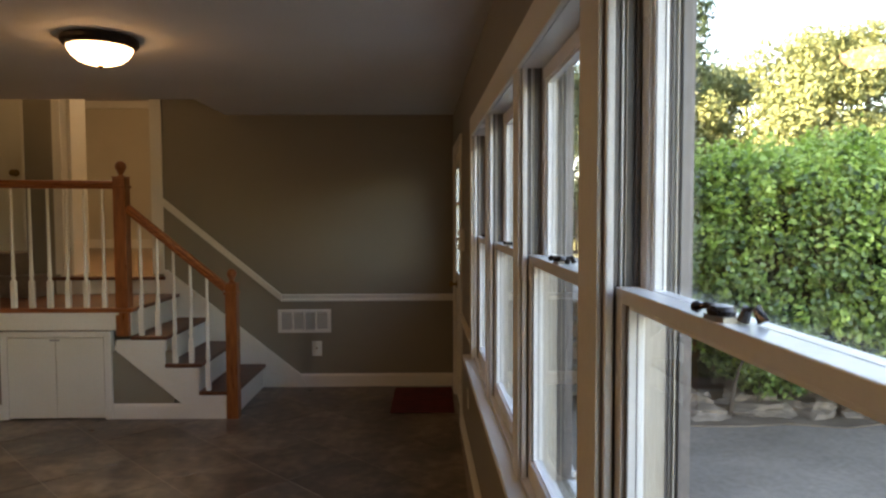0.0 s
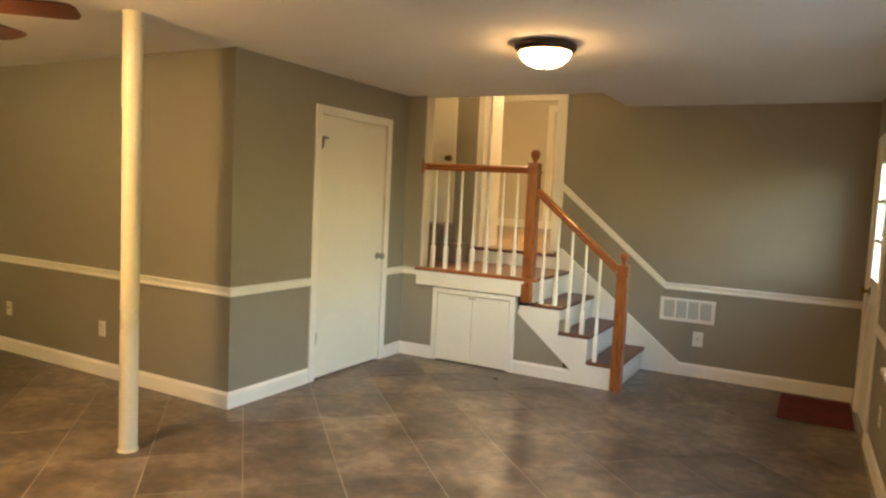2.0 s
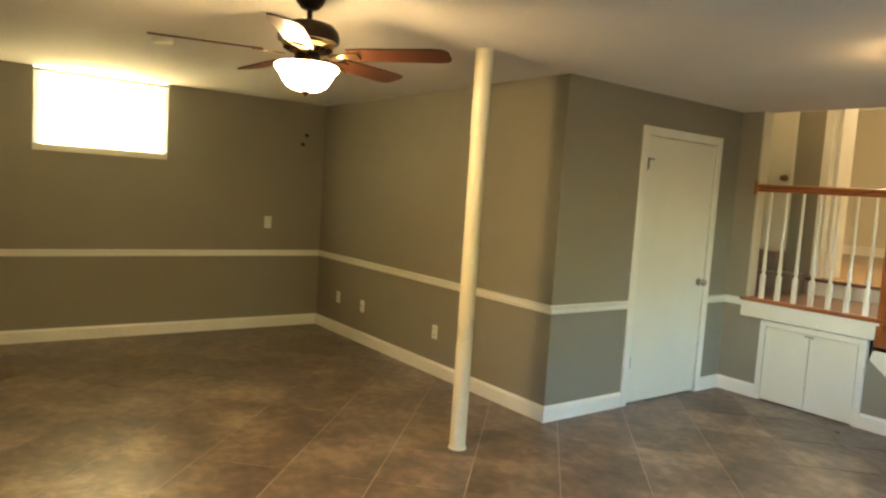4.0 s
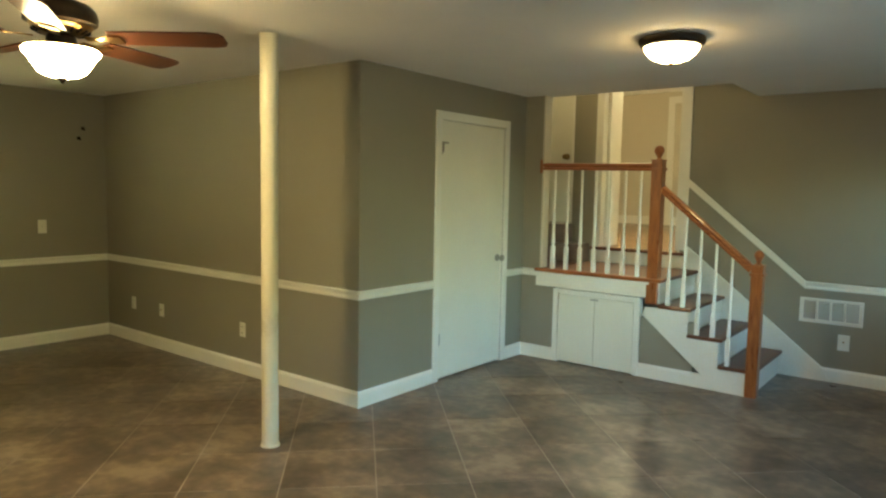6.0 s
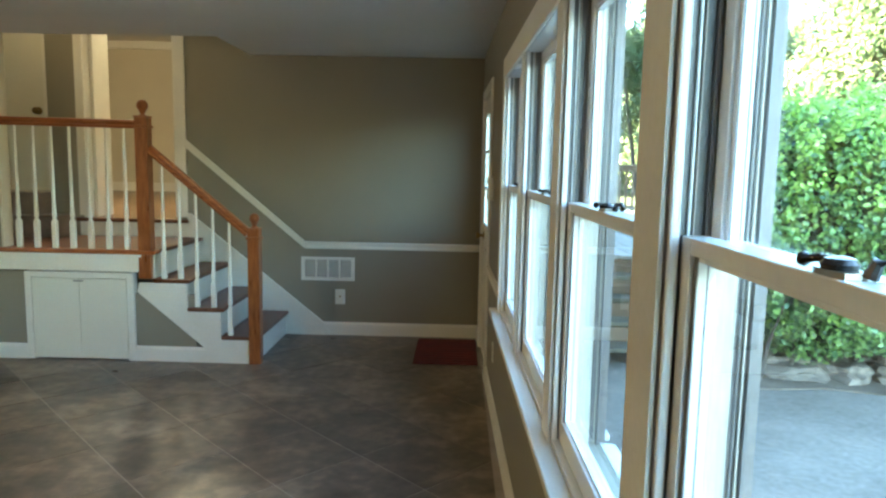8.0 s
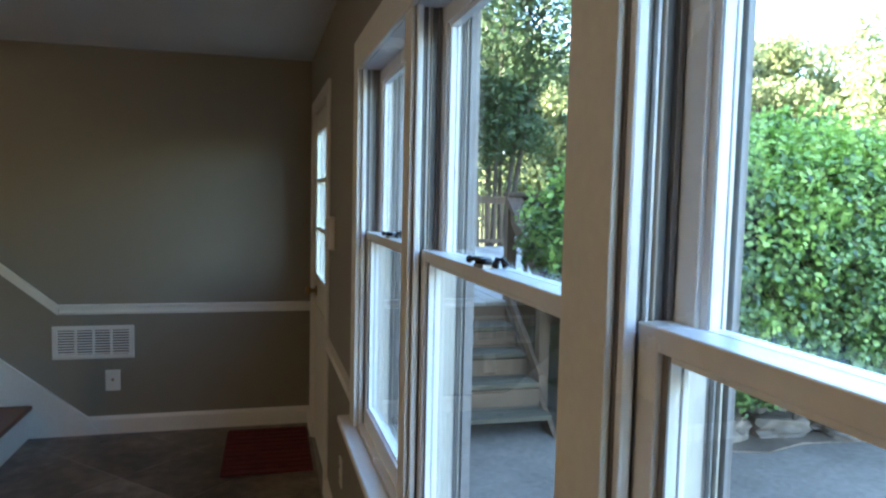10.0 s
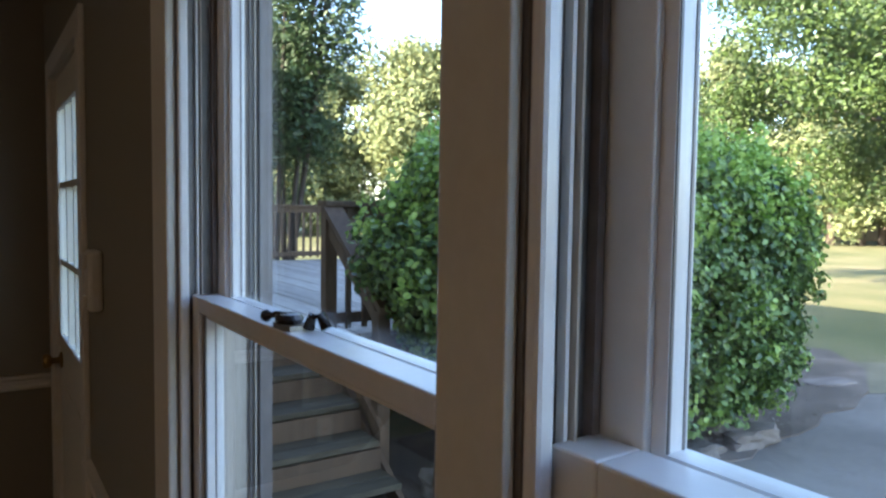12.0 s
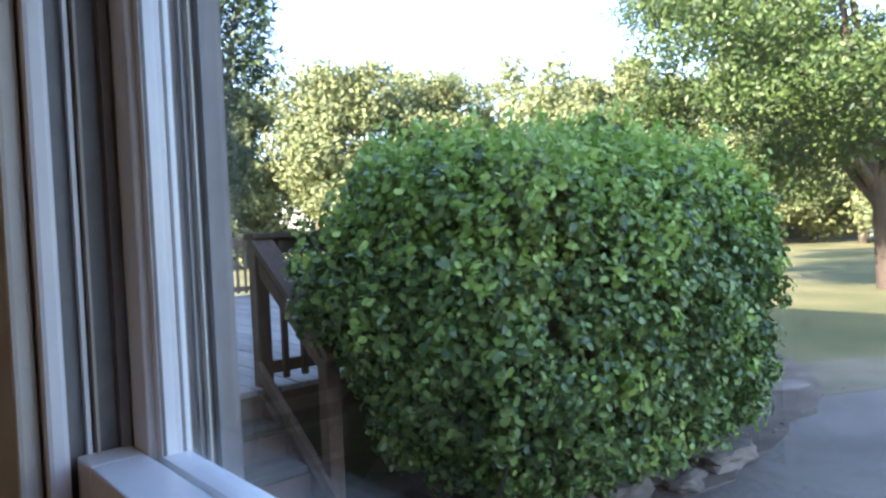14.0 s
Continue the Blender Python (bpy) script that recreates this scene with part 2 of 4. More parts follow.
def lathe(profile, at=(0, 0, 0), seg=28, bm=None, axis="z"):
    """Turns (radius, height) points about an upright axis, or about x or y."""
    bm = bm or bmesh.new()
    rings = []
    for rad, h in profile:
        ring = []
        for k in range(seg):
            a = 2 * math.pi * k / seg
            c, s = rad * math.cos(a), rad * math.sin(a)
            p = {"z": (c, s, h), "x": (h, c, s), "y": (c, h, s)}[axis]
            ring.append(bm.verts.new((p[0] + at[0], p[1] + at[1], p[2] + at[2])))
        rings.append(ring)
    for lo, hi in zip(rings, rings[1:]):
        for k in range(seg):
            bm.faces.new((lo[k], lo[(k + 1) % seg], hi[(k + 1) % seg], hi[k]))
    bm.faces.new(rings[0][::-1]), bm.faces.new(rings[-1])
    return bm


def tube(points, radii, seg=8, bm=None):
    """A tapered round limb through points."""
    bm = bm or bmesh.new()
    rings = []
    for i, p in enumerate(points):
        p = Vector(p)
        d = (Vector(points[min(i + 1, len(points) - 1)]) - Vector(points[max(i - 1, 0)])).normalized()
        u = d.orthogonal().normalized()
        w = d.cross(u)
        rings.append([bm.verts.new(p + radii[i] * (math.cos(a) * u + math.sin(a) * w)) for a in (2 * math.pi * k / seg for k in range(seg))])
    for lo, hi in zip(rings, rings[1:]):
        for k in range(seg):
            bm.faces.new((lo[k], lo[(k + 1) % seg], hi[(k + 1) % seg], hi[k]))
    bm.faces.new(rings[0][::-1]), bm.faces.new(rings[-1])
    return bm


def moulding(outline, start, end, bm=None):
    """Sweeps a (depth, height) profile from start to end; depth points to the left of the way."""
    bm = bm or bmesh.new()
    a, b = Vector(start), Vector(end)
    d = (b - a).normalized()
    side = Vector((-d.y, d.x, 0)).normalized()
    up = side.cross(d) * -1 if side.cross(d).z < 0 else side.cross(d)
    lo = [bm.verts.new(a + side * p + up * q) for p, q in outline]
    hi = [bm.verts.new(b + side * p + up * q) for p, q in outline]
    bm.faces.new(lo), bm.faces.new(hi[::-1])
    for i in range(len(lo)):
        k = (i + 1) % len(lo)
        bm.faces.new((lo[i], lo[k], hi[k], hi[i]))
    return bm


def leaves(name, centres, outward, size, mat, parent, seed, label="", bias=0.8, long=1.6, rounded=False):
    """Many small folded leaves at the centres, turned loosely outward."""
    rng = np.random.default_rng(seed)
    n = len(centres)
    nor = outward * bias + rng.normal(0, 0.55, (n, 3))
    nor /= np.linalg.norm(nor, axis=1)[:, None] + 1e-9
    ref = rng.normal(0, 1, (n, 3))
    u = np.cross(nor, ref)
    u /= np.linalg.norm(u, axis=1)[:, None] + 1e-9
    w = np.cross(nor, u)
    s = (size * rng.uniform(0.6, 1.35, n))[:, None]
    tip, base = centres + u * s * long / 2, centres - u * s * long / 2
    lift = nor * s * 0.14
    if rounded:
        ring = [base]
        for along, side in ((-0.24, 0.36), (0.26, 0.42), (None, 0), (0.26, -0.42), (-0.24, -0.36)):
            ring.append(tip if along is None else centres + u * s * long * along + w * s * side + lift)
        quads = np.array([0, 1, 2, 3, 0, 3, 4, 5])
    else:
        ring = [base, centres + w * s * 0.42 + lift, tip, centres - w * s * 0.42 + lift]
        quads = np.array([0, 1, 2, 0, 2, 3])
    verts = np.stack(ring, 1).reshape(-1, 3)
    faces = (np.arange(n)[:, None] * len(ring) + quads).reshape(-1)
    sides = len(quads) // 2
    me = bpy.data.meshes.new(name)
    me.vertices.add(len(verts))
    me.vertices.foreach_set("co", verts.ravel())
    me.loops.add(faces.size)
    me.loops.foreach_set("vertex_index", faces.astype(np.int32))
    me.polygons.add(2 * n)
    me.polygons.foreach_set("loop_start", np.arange(0, faces.size, sides, dtype=np.int32))
    me.update(calc_edges=True)
    me.materials.append(mat)
    ob = new(name, me)
    ob.parent = parent
    tagged(ob, label, kind="stuff")
    return ob


# ---- plan ----
FAR, WEST, BACK, TOP = 6.0, -6.22, -3.4, 2.36      # far wall, left end wall, wall behind, ceiling
DOORX, BLOCKY, STAIRY = -2.69, 2.97, 5.08          # closet wall, its corner, stair front
LAND, RISE, RUN = 0.825, 0.206, 0.245
HALL = 0.975
WINDOW = Matrix.Translation((1.0, FAR, 0)) @ Matrix.Rotation(radians(1.15), 4, "Z")   # frame of the window wall: x outward, y along


# ---- the large structure ----
def wall(name, label, rows, mat=WALL, place=None):
    return tagged(finish(name, boxes(*rows), mat, place=place), label, "wall", kind="structure")


WIN = [(-2.936, -2.17), (-3.82, -2.970), (-4.685, -3.890), (-5.55, -4.78)]
SILL, HEAD, RAILZ = 0.70, 1.95, 1.383
DY0, DY1, DZ = -1.13, -0.29, 2.0
rows = [(0, -9.6, -0.4, 0.14, -5.55, 2.6), (0, -5.55, -0.4, 0.14, -2.17, SILL), (0, -5.55, HEAD, 0.14, -2.17, 2.6), (0, -2.17, -0.4, 0.14, DY0, 2.6), (0, DY0, DZ, 0.14, DY1, 2.6), (0, DY0, -0.4, 0.14, DY1, 0.0), (0, DY1, -0.4, 0.14, 0.13, 2.6)]
rows += [(0.02, b[1], SILL, 0.14, a[0], HEAD) for a, b in zip(WIN, WIN[1:])]
wall("wall_east", "taupe painted window wall with white trim", rows, place=WINDOW)
wall("wall_north", "taupe painted wall beside the stairs", [(-1.56, FAR, -0.3, 1.0, FAR + 0.13, 3.4), (-2.68, FAR, -0.3, -2.40, FAR + 0.13, 3.4), (-2.40, FAR, -0.3, -1.56, FAR + 0.13, HALL - 0.03), (-2.40, FAR, 2.95, -1.56, FAR + 0.13, 3.4), (-3.3, FAR, -0.3, -3.05, FAR + 0.13, 3.4), (-3.05, FAR, -0.3, -2.68, FAR + 0.13, 1.19), (-3.05, FAR, 3.2, -2.68, FAR + 0.13, 3.4)])
wall("wall_closet_side", "taupe painted wall with a white door", [(DOORX - 0.12, BLOCKY, 0, DOORX, 3.84, 2.5), (DOORX - 0.12, 3.84, 2.055, DOORX, 4.73, 2.5), (DOORX - 0.12, 4.73, 0, DOORX, STAIRY + 0.1, 2.5)])
wall("wall_closet_front", "taupe painted wall with white chair rail", [(WEST - 0.1, BLOCKY, 0, DOORX - 0.12, BLOCKY + 0.12, 2.5)])
wall("wall_west", "taupe painted end wall with a high shaded window", [(WEST - 0.14, BACK, 0, WEST, 0.27, 2.5), (WEST - 0.14, 1.345, 0, WEST, BLOCKY, 2.5), (WEST - 0.14, 0.27, 0, WEST, 1.345, 1.70)])
wall("wall_south", "plain taupe wall", [(WEST - 0.1, BACK - 0.12, 0, 1.3, BACK, 2.5)])
wall("wall_stair_front", "taupe wall under the landing and beside its opening", [(DOORX, STAIRY, 0, -2.50, STAIRY + 0.1, 2.5), (-2.50, STAIRY, 0, -2.35, STAIRY + 0.1, 0.66), (-1.545, STAIRY + 0.008, 0, -1.10, STAIRY + 0.06, 0.50)])
wall("wall_landing_end", "taupe wall at the landing's end", [(-3.30, STAIRY + 0.1, 0, -3.16, FAR, 3.4)])
wall("wall_stairwell_upper", "upper wall over the stair opening", [(-3.3, STAIRY - 0.02, 2.62, -0.95, STAIRY + 0.1, 3.4), (-0.95, STAIRY - 0.02, 2.62, -0.82, FAR, 3.4)])
bm = boxes((WEST, BACK, TOP, 1.25, 5.2, TOP + 0.25), (-0.95, 5.2, TOP, 1.05, FAR, TOP + 0.25))
tagged(finish("ceiling", bm, CEIL), "flat off-white painted ceiling", "ceiling", kind="structure")
tagged(finish("ceiling_stairwell", boxes((-3.3, STAIRY, 3.3, -0.8, FAR, 3.4)), CEIL), "white ceiling above the stairs", "ceiling", kind="structure")
floor = tagged(finish("floor", boxes((WEST - 0.1, BACK - 0.1, -0.12, 1.05, FAR + 0.05, -0.0020)), GROUT), "brown slate-look tiles laid diagonally with pale grout", "floor", kind="structure")

# hall beyond the stairs
wall("wall_hall", "beige walls of the long hall lit by a warm lamp", [(-6.2, 11.2, HALL, 0.0, 11.3, 3.41), (-6.2, 6.2, HALL, -6.1, 11.2, 3.41), (-0.1, FAR + 0.13, HALL, 0.0, 11.2, 3.41), (-6.2, FAR + 0.13, HALL, -3.4, 6.2, 3.41)], BEIGE)
tagged(finish("ceiling_hall", boxes((-6.1, FAR + 0.131, 3.32, -0.1, 11.2, 3.41)), CEIL), "white hall ceiling", "ceiling", kind="structure")
tagged(finish("floor_hall", boxes((-6.2, FAR + 0.005, HALL - 0.1, 0, 11.3, HALL)), HALLFLOOR), "polished brown wooden hall floor", "floor", kind="structure")
tagged(finish("trim_hall", boxes((-6.1, 11.182, HALL, -0.1, 11.2, HALL + 0.14), (-6.1, 11.11, 3.21, -0.1, 11.2, 3.32), (-3.62, 11.174, HALL, -3.51, 11.199, 3.02), (-3.62, 11.174, 3.02, -2.5, 11.199, 3.13)), TRIM), "white hall baseboard, crown and casing", "trim", kind="structure")
tagged(finish("trim_hall_doorway", boxes((-2.43, FAR - 0.016, HALL + 0.02, -2.355, FAR, 3.0), (-1.60, FAR - 0.016, HALL + 0.02, -1.50, FAR, 3.0), (-2.40, FAR, HALL, -2.375, FAR + 0.13, 2.95), (-1.585, FAR, HALL, -1.56, FAR + 0.13, 2.95), (-2.375, FAR + 0.132, HALL, -2.345, FAR + 0.40, 3.31), r=0.004), TRIM), "white casing of the hall doorway", "trim", kind="structure")


# chair rail, baseboards
RAILP = [(0, 0), (0.012, 0), (0.016, 0.012), (0.010, 0.022), (0.012, 0.040), (0.024, 0.048), (0.024, 0.060), (0, 0.062)]
BASEP = [(0, 0), (0.015, 0), (0.015, 0.092), (0.009, 0.104), (0.005, 0.113), (0, 0.113)]


def run(name, label, profile, z, segs, place=None):
    bm = bmesh.new()
    for a, b in segs:
        moulding(profile, (*a, z if len(a) == 2 else 0), (*b, z if len(b) == 2 else 0), bm)
    return tagged(finish(name, bm, TRIM, place=place), label, "trim", kind="structure")


def loops(z, profile, name, label):
    run(name, label, profile, z, [
        ((1.0, FAR), (-0.49 if z else -0.34, FAR)),
        ((-2.50 if z else -2.35, STAIRY), (DOORX, STAIRY)),
        ((DOORX, STAIRY), (DOORX, 4.80)), ((DOORX, 3.77), (DOORX, BLOCKY - 0.012)),
        ((DOORX + 0.012, BLOCKY), (WEST, BLOCKY)), ((WEST, BLOCKY), (WEST, BACK)), ((WEST, BACK), (1.2, BACK))])


loops(0.75, RAILP, "trim_chair_rail", "white moulded chair rail on taupe walls")
loops(0.0, BASEP, "baseboard", "white moulded baseboard along the tiled floor")
run("trim_chair_rail_window_side", "white chair rail between door and windows", RAILP, 0.75, [((0, -2.085), (0, -1.205))], WINDOW)
run("baseboard_window_side", "white baseboard under the windows", BASEP, 0.0, [((0, -9.3), (0, -1.205)), ((0, -0.21), (0, 0.0))], WINDOW)
run("baseboard_stair_front", "white baseboard under the stairs", BASEP, 0.0, [((-0.80, STAIRY + 0.008), (-1.545, STAIRY + 0.008))])
bm = prism([(-0.495, 0.75), (-0.495, 0.812), (-1.50, 1.651), (-1.50, 1.582)], "y", FAR - 0.02, FAR)
prism([(-0.495, 0.795), (-0.50, 0.816), (-1.50, 1.655), (-1.50, 1.628)], "y", FAR - 0.028, FAR - 0.019, bm)
tagged(finish("trim_stair_rail_moulding", bm, TRIM), "white chair rail rising beside the stairs", "trim", kind="structure")
bm = prism([(-0.27, 0.0), (-0.34, 0.113), (-1.475, 1.03), (-1.50, 1.03), (-1.50, 0.0)], "y", FAR - 0.02, FAR)
tagged(finish("trim_stair_skirt", bm, TRIM), "white skirt board along the stairs", "trim", kind="structure")

# ground outside
GROUND = -0.28
tagged(finish("ground", boxes((-400, -400, GROUND - 0.5, 400, 400, GROUND)), GRASS), "dry green lawn with worn patches", "ground", kind="structure")
bm = bmesh.new()
outline = [(1.16, -8), (9.0, -8), (12.5, -2.5), (9.6, 5.2), (8.0, 6.0), (6.3, 5.72), (4.0, 5.62), (2.95, 5.62), (2.9, 6.6), (1.16, 6.6)]
prism(outline, "z", GROUND, GROUND + 0.018, bm)
tagged(finish("pavement_patio", bm, CONCRETE), "worn grey concrete patio beside the house", "patio", kind="structure")
rim = [(2.9, 5.60)] + [(3.4 + 0.4 * k, 5.58 + 0.07 * math.sin(2.3 * k) + 0.03 * max(0, k - 5) ** 1.3) for k in range(13)]
rim += [(9.2 + 0.5 * math.sin(1.7 * k) + 0.3 * k, 6.5 + 0.8 * k) for k in range(5)] + [(8.3, 9.9), (8.3, 7.24), (2.9, 7.24)]
tagged(finish("ground_bed", prism(rim, "z", GROUND, GROUND + 0.03), SOIL), "bare brown soil under and beside the hedge", "soil", kind="structure")
verge = [(8.05, 6.02), (9.62, 5.22), (12.52, -2.5), (13.5, -2.0), (12.2, 2.4), (10.9, 5.7), (9.6, 6.8), (8.4, 6.9)]
tagged(finish("ground_verge", prism(verge, "z", GROUND - 0.01, GROUND + 0.012), VERGE), "dry bare earth and worn grass beside the patio", "soil", kind="structure")

# outer shell of the house: unseen storey and roof added to shade the yard
house = thing("house", "unseen upper storey and roof, added to shade the yard", "house", kind="structure")
part("wall", boxes((-6.34, -6, 2.62, 1.13, 5.0, 5.4), (-6.34, 5.0, 3.42, 0.9, 16, 5.4), (-6.34, 11.32, -0.4, 0.9, 16, 3.42), (-6.34, 7.6, -0.4, 0.6, 11.32, HALL - 0.11), (0.6, 7.6, -0.4, 0.9, 11.32, 3.42), (0.6, 6.14, -0.4, 0.9, 7.6, 3.42), (WEST - 0.15, BLOCKY + 0.13, -0.4, WEST, 16, 2.62)), SIDING, house)
part("roof", prism([(-6.6, 5.35), (1.6, 5.35), (-2.5, 7.4)], "y", -6.6, 16.6), ROOF, house)


# ---- windows ----
def window(name, lo, hi):
    """A double-hung window between lo and hi along the wall: liner, two sashes with panes, lock."""
    w = thing(name, "white vinyl double-hung window with two sashes", "window", WINDOW, kind="structure")
    for a, b, s in ((lo, lo + 0.022, 1), (hi - 0.022, hi, -1)):
        e = b if s > 0 else a
        part("jamb_liner", boxes((0.0, a, SILL, 0.058, b, HEAD)), TRACK, w)
        part("outer_jamb", boxes((0.058, a, SILL, 0.107, b, HEAD)), JAMB, w, "pale painted outer jamb")
        part("frame_edge", boxes((0.107, a, SILL, 0.135, b, HEAD)), TAUPE, w)
        for n0, n1, mat, nm, deep in ((0.0, 0.015, VINYL, "inside_stop", 0.013), (0.0275, 0.0305, VINYL, "track_rib", 0.007), (0.0335, 0.0355, JAMB, "track_rib", 0.010), (0.051, 0.057, TAUPE, "parting_bead", 0.008), (0.112, 0.114, TRACK, "blind_stop", 0.006), (0.119, 0.121, JAMB, "blind_stop", 0.008), (0.127, 0.131, TRACK, "blind_stop", 0.010)):
            y0, y1 = sorted((e, e + s * deep))
            part(nm, boxes((n0, y0, SILL, n1, y1, HEAD), r=0.004 if deep > 0.012 else 0.0), mat, w)
    part("head_jamb", boxes((0.0, lo, HEAD - 0.022, 0.135, hi, HEAD)), VINYL, w)
    part("window_sill", prism([(0.0, SILL), (0.0, SILL + 0.014), (0.19, SILL - 0.012), (0.19, SILL - 0.03)], "y", lo, hi), VINYL, w)
    a, b = lo + 0.026, hi - 0.026
    for nm, n0, n1, z0, z1 in (("lower_sash", 0.020, 0.0585, SILL + 0.014, RAILZ), ("upper_sash", 0.060, 0.092, RAILZ - 0.041, HEAD - 0.024)):
        low = nm == "lower_sash"
        bot, top = (0.062, 0.024) if low else (0.033, 0.040)
        bm = boxes((n0, a, z0, n1, a + 0.036, z1), (n0, b - 0.036, z0, n1, b, z1), (n0, a + 0.036, z0, n1, b - 0.036, z0 + bot), (n0, a + 0.036, z1 - top, n1, b - 0.036, z1), r=0.002)
        sash = part(nm, bm, VINYL, w)
        c = (n0 + n1) / 2
        part("glazing_bead", boxes((c - 0.010, a + 0.036, z0 + bot, c + 0.010, a + 0.046, z1 - top), (c - 0.010, b - 0.046, z0 + bot, c + 0.010, b - 0.036, z1 - top), (c - 0.010, a + 0.046, z0 + bot, c + 0.010, b - 0.046, z0 + bot + 0.006), (c - 0.010, a + 0.046, z1 - top - 0.008, c + 0.010, b - 0.046, z1 - top)), VINYL, sash)
        for d in (0.007, 0.0215):
            part("stile_groove", boxes((n0 + d, a + 0.0362, z0 + bot, n0 + d + 0.0022, a + 0.0468, z1 - top), (n0 + d, b - 0.0468, z0 + bot, n0 + d + 0.0022, b - 0.0362, z1 - top)), TRACK, sash)
        g = part("pane", boxes((c - 0.003, a + 0.038, z0 + bot - 0.002, c + 0.003, b - 0.038, z1 - top + 0.002)), GLASS, sash)
        g.visible_shadow = False
    part("exterior_casing", boxes((0.14, lo - 0.035, SILL - 0.03, 0.158, lo + 0.004, HEAD + 0.06), (0.14, hi - 0.004, SILL - 0.03, 0.158, hi + 0.035, HEAD + 0.06), (0.14, lo + 0.004, HEAD - 0.01, 0.158, hi - 0.004, HEAD + 0.06)), TAUPE, w)
    m = (lo + hi) / 2
    z = RAILZ
    lock = part("sash_lock", prism([(0.026, m - 0.026), (0.046, m - 0.026), (0.050, m - 0.014), (0.050, m + 0.016), (0.046, m + 0.026), (0.026, m + 0.026), (0.022, m + 0.014), (0.022, m - 0.014)], "z", z, z + 0.006), NICKEL, w, "dark metal sash lock")
    part("cam", lathe([(0.015, z + 0.006), (0.0165, z + 0.011), (0.013, z + 0.016), (0.005, z + 0.018)], (0.036, m, 0), 18), LOCKM, lock, smooth=True)
    part("lever", tube([(0.034, m + 0.004, z + 0.013), (0.028, m + 0.020, z + 0.014), (0.024, m + 0.027, z + 0.012), (0.021, m + 0.031, z + 0.011), (0.019, m + 0.035, z + 0.011)], [0.005, 0.004, 0.004, 0.0075, 0.0065], 10), LOCKM, lock, smooth=True)
    part("keeper", tube([(0.048, m - 0.026, z + 0.003), (0.050, m - 0.032, z + 0.017), (0.056, m - 0.040, z + 0.019), (0.060, m - 0.047, z + 0.004)], [0.007, 0.0055, 0.0055, 0.007], 8), LOCKM, lock, smooth=True)
    return w


for k, (lo, hi) in enumerate(WIN):
    window("window_%d" % (k + 1), lo, hi)

# casings round and between the windows, stool and apron
bm = boxes((-0.016, -2.192, SILL, -0.0005, -2.092, 2.035), (-0.016, -5.628, SILL, -0.0005, -5.528, 2.035), (-0.016, -5.528, HEAD - 0.022, -0.0005, -2.192, 2.035), r=0.004)
for a, b in zip(WIN, WIN[1:]):
    box(bm, -0.010, b[1] - 0.018, SILL, -0.0005, a[0] + 0.018, HEAD - 0.022, r=0.002)
tagged(finish("trim_window_casing", bm, TRIM, place=WINDOW), "white casing boards round and between the windows", "trim", kind="structure")
bm = boxes((-0.055, -5.675, SILL - 0.030, 0.003, -2.04, SILL - 0.002), r=0.006)
box(bm, -0.017, -5.60, SILL - 0.10, -0.001, -2.10, SILL - 0.031, r=0.004)
tagged(finish("window_sill_stool", bm, TRIM, place=WINDOW), "long white window stool with apron", "sill", kind="structure")


# ---- doors ----
def knob(parent, at, axis, mat, way=1):
    part("door_knob", lathe([(0.030, 0), (0.031, way * 0.006), (0.012, way * 0.012), (0.011, way * 0.032), (0.024, way * 0.040), (0.029, way * 0.052), (0.024, way * 0.064), (0.008, way * 0.068)], at, 22, axis=axis), mat, parent, "aged metal knob", smooth=True)


door = thing("door_1", "flat white closet door, closed, with a metal knob", "door", kind="structure")
part("slab", boxes((DOORX - 0.05, 3.848, 0.012, DOORX - 0.006, 4.722, 2.045), r=0.003), DOORW, door)
part("casing", boxes((DOORX, 3.772, 0, DOORX + 0.016, 3.838, 2.115), (DOORX, 4.735, 0, DOORX + 0.016, 4.800, 2.115), (DOORX, 3.838, 2.052, DOORX + 0.016, 4.735, 2.115), r=0.004), TRIM, door)
part("jamb", boxes((DOORX - 0.12, 3.832, 0, DOORX, 3.844, 2.055), (DOORX - 0.12, 4.726, 0, DOORX, 4.738, 2.055), (DOORX - 0.12, 3.844, 2.049, DOORX, 4.726, 2.06)), TRIM, door)
knob(door, (DOORX - 0.006, 4.665, 0.93), "x", NICKEL)
for z in (1.83, 0.33):
    hinge = part("hinge", lathe([(0.007, z - 0.05), (0.007, z + 0.05)], (DOORX + 0.004, 3.845, 0), 10), NICKEL, door, "worn metal hinge")
    part("hinge_leaf", boxes((DOORX - 0.006, 3.850, z - 0.045, DOORX - 0.003, 3.872, z + 0.045)), NICKEL, hinge)
part("latch_arm", boxes((DOORX - 0.004, 3.862, 1.868, DOORX + 0.012, 3.925, 1.882), (DOORX - 0.004, 3.862, 1.80, DOORX + 0.008, 3.874, 1.868)), NICKEL, door)

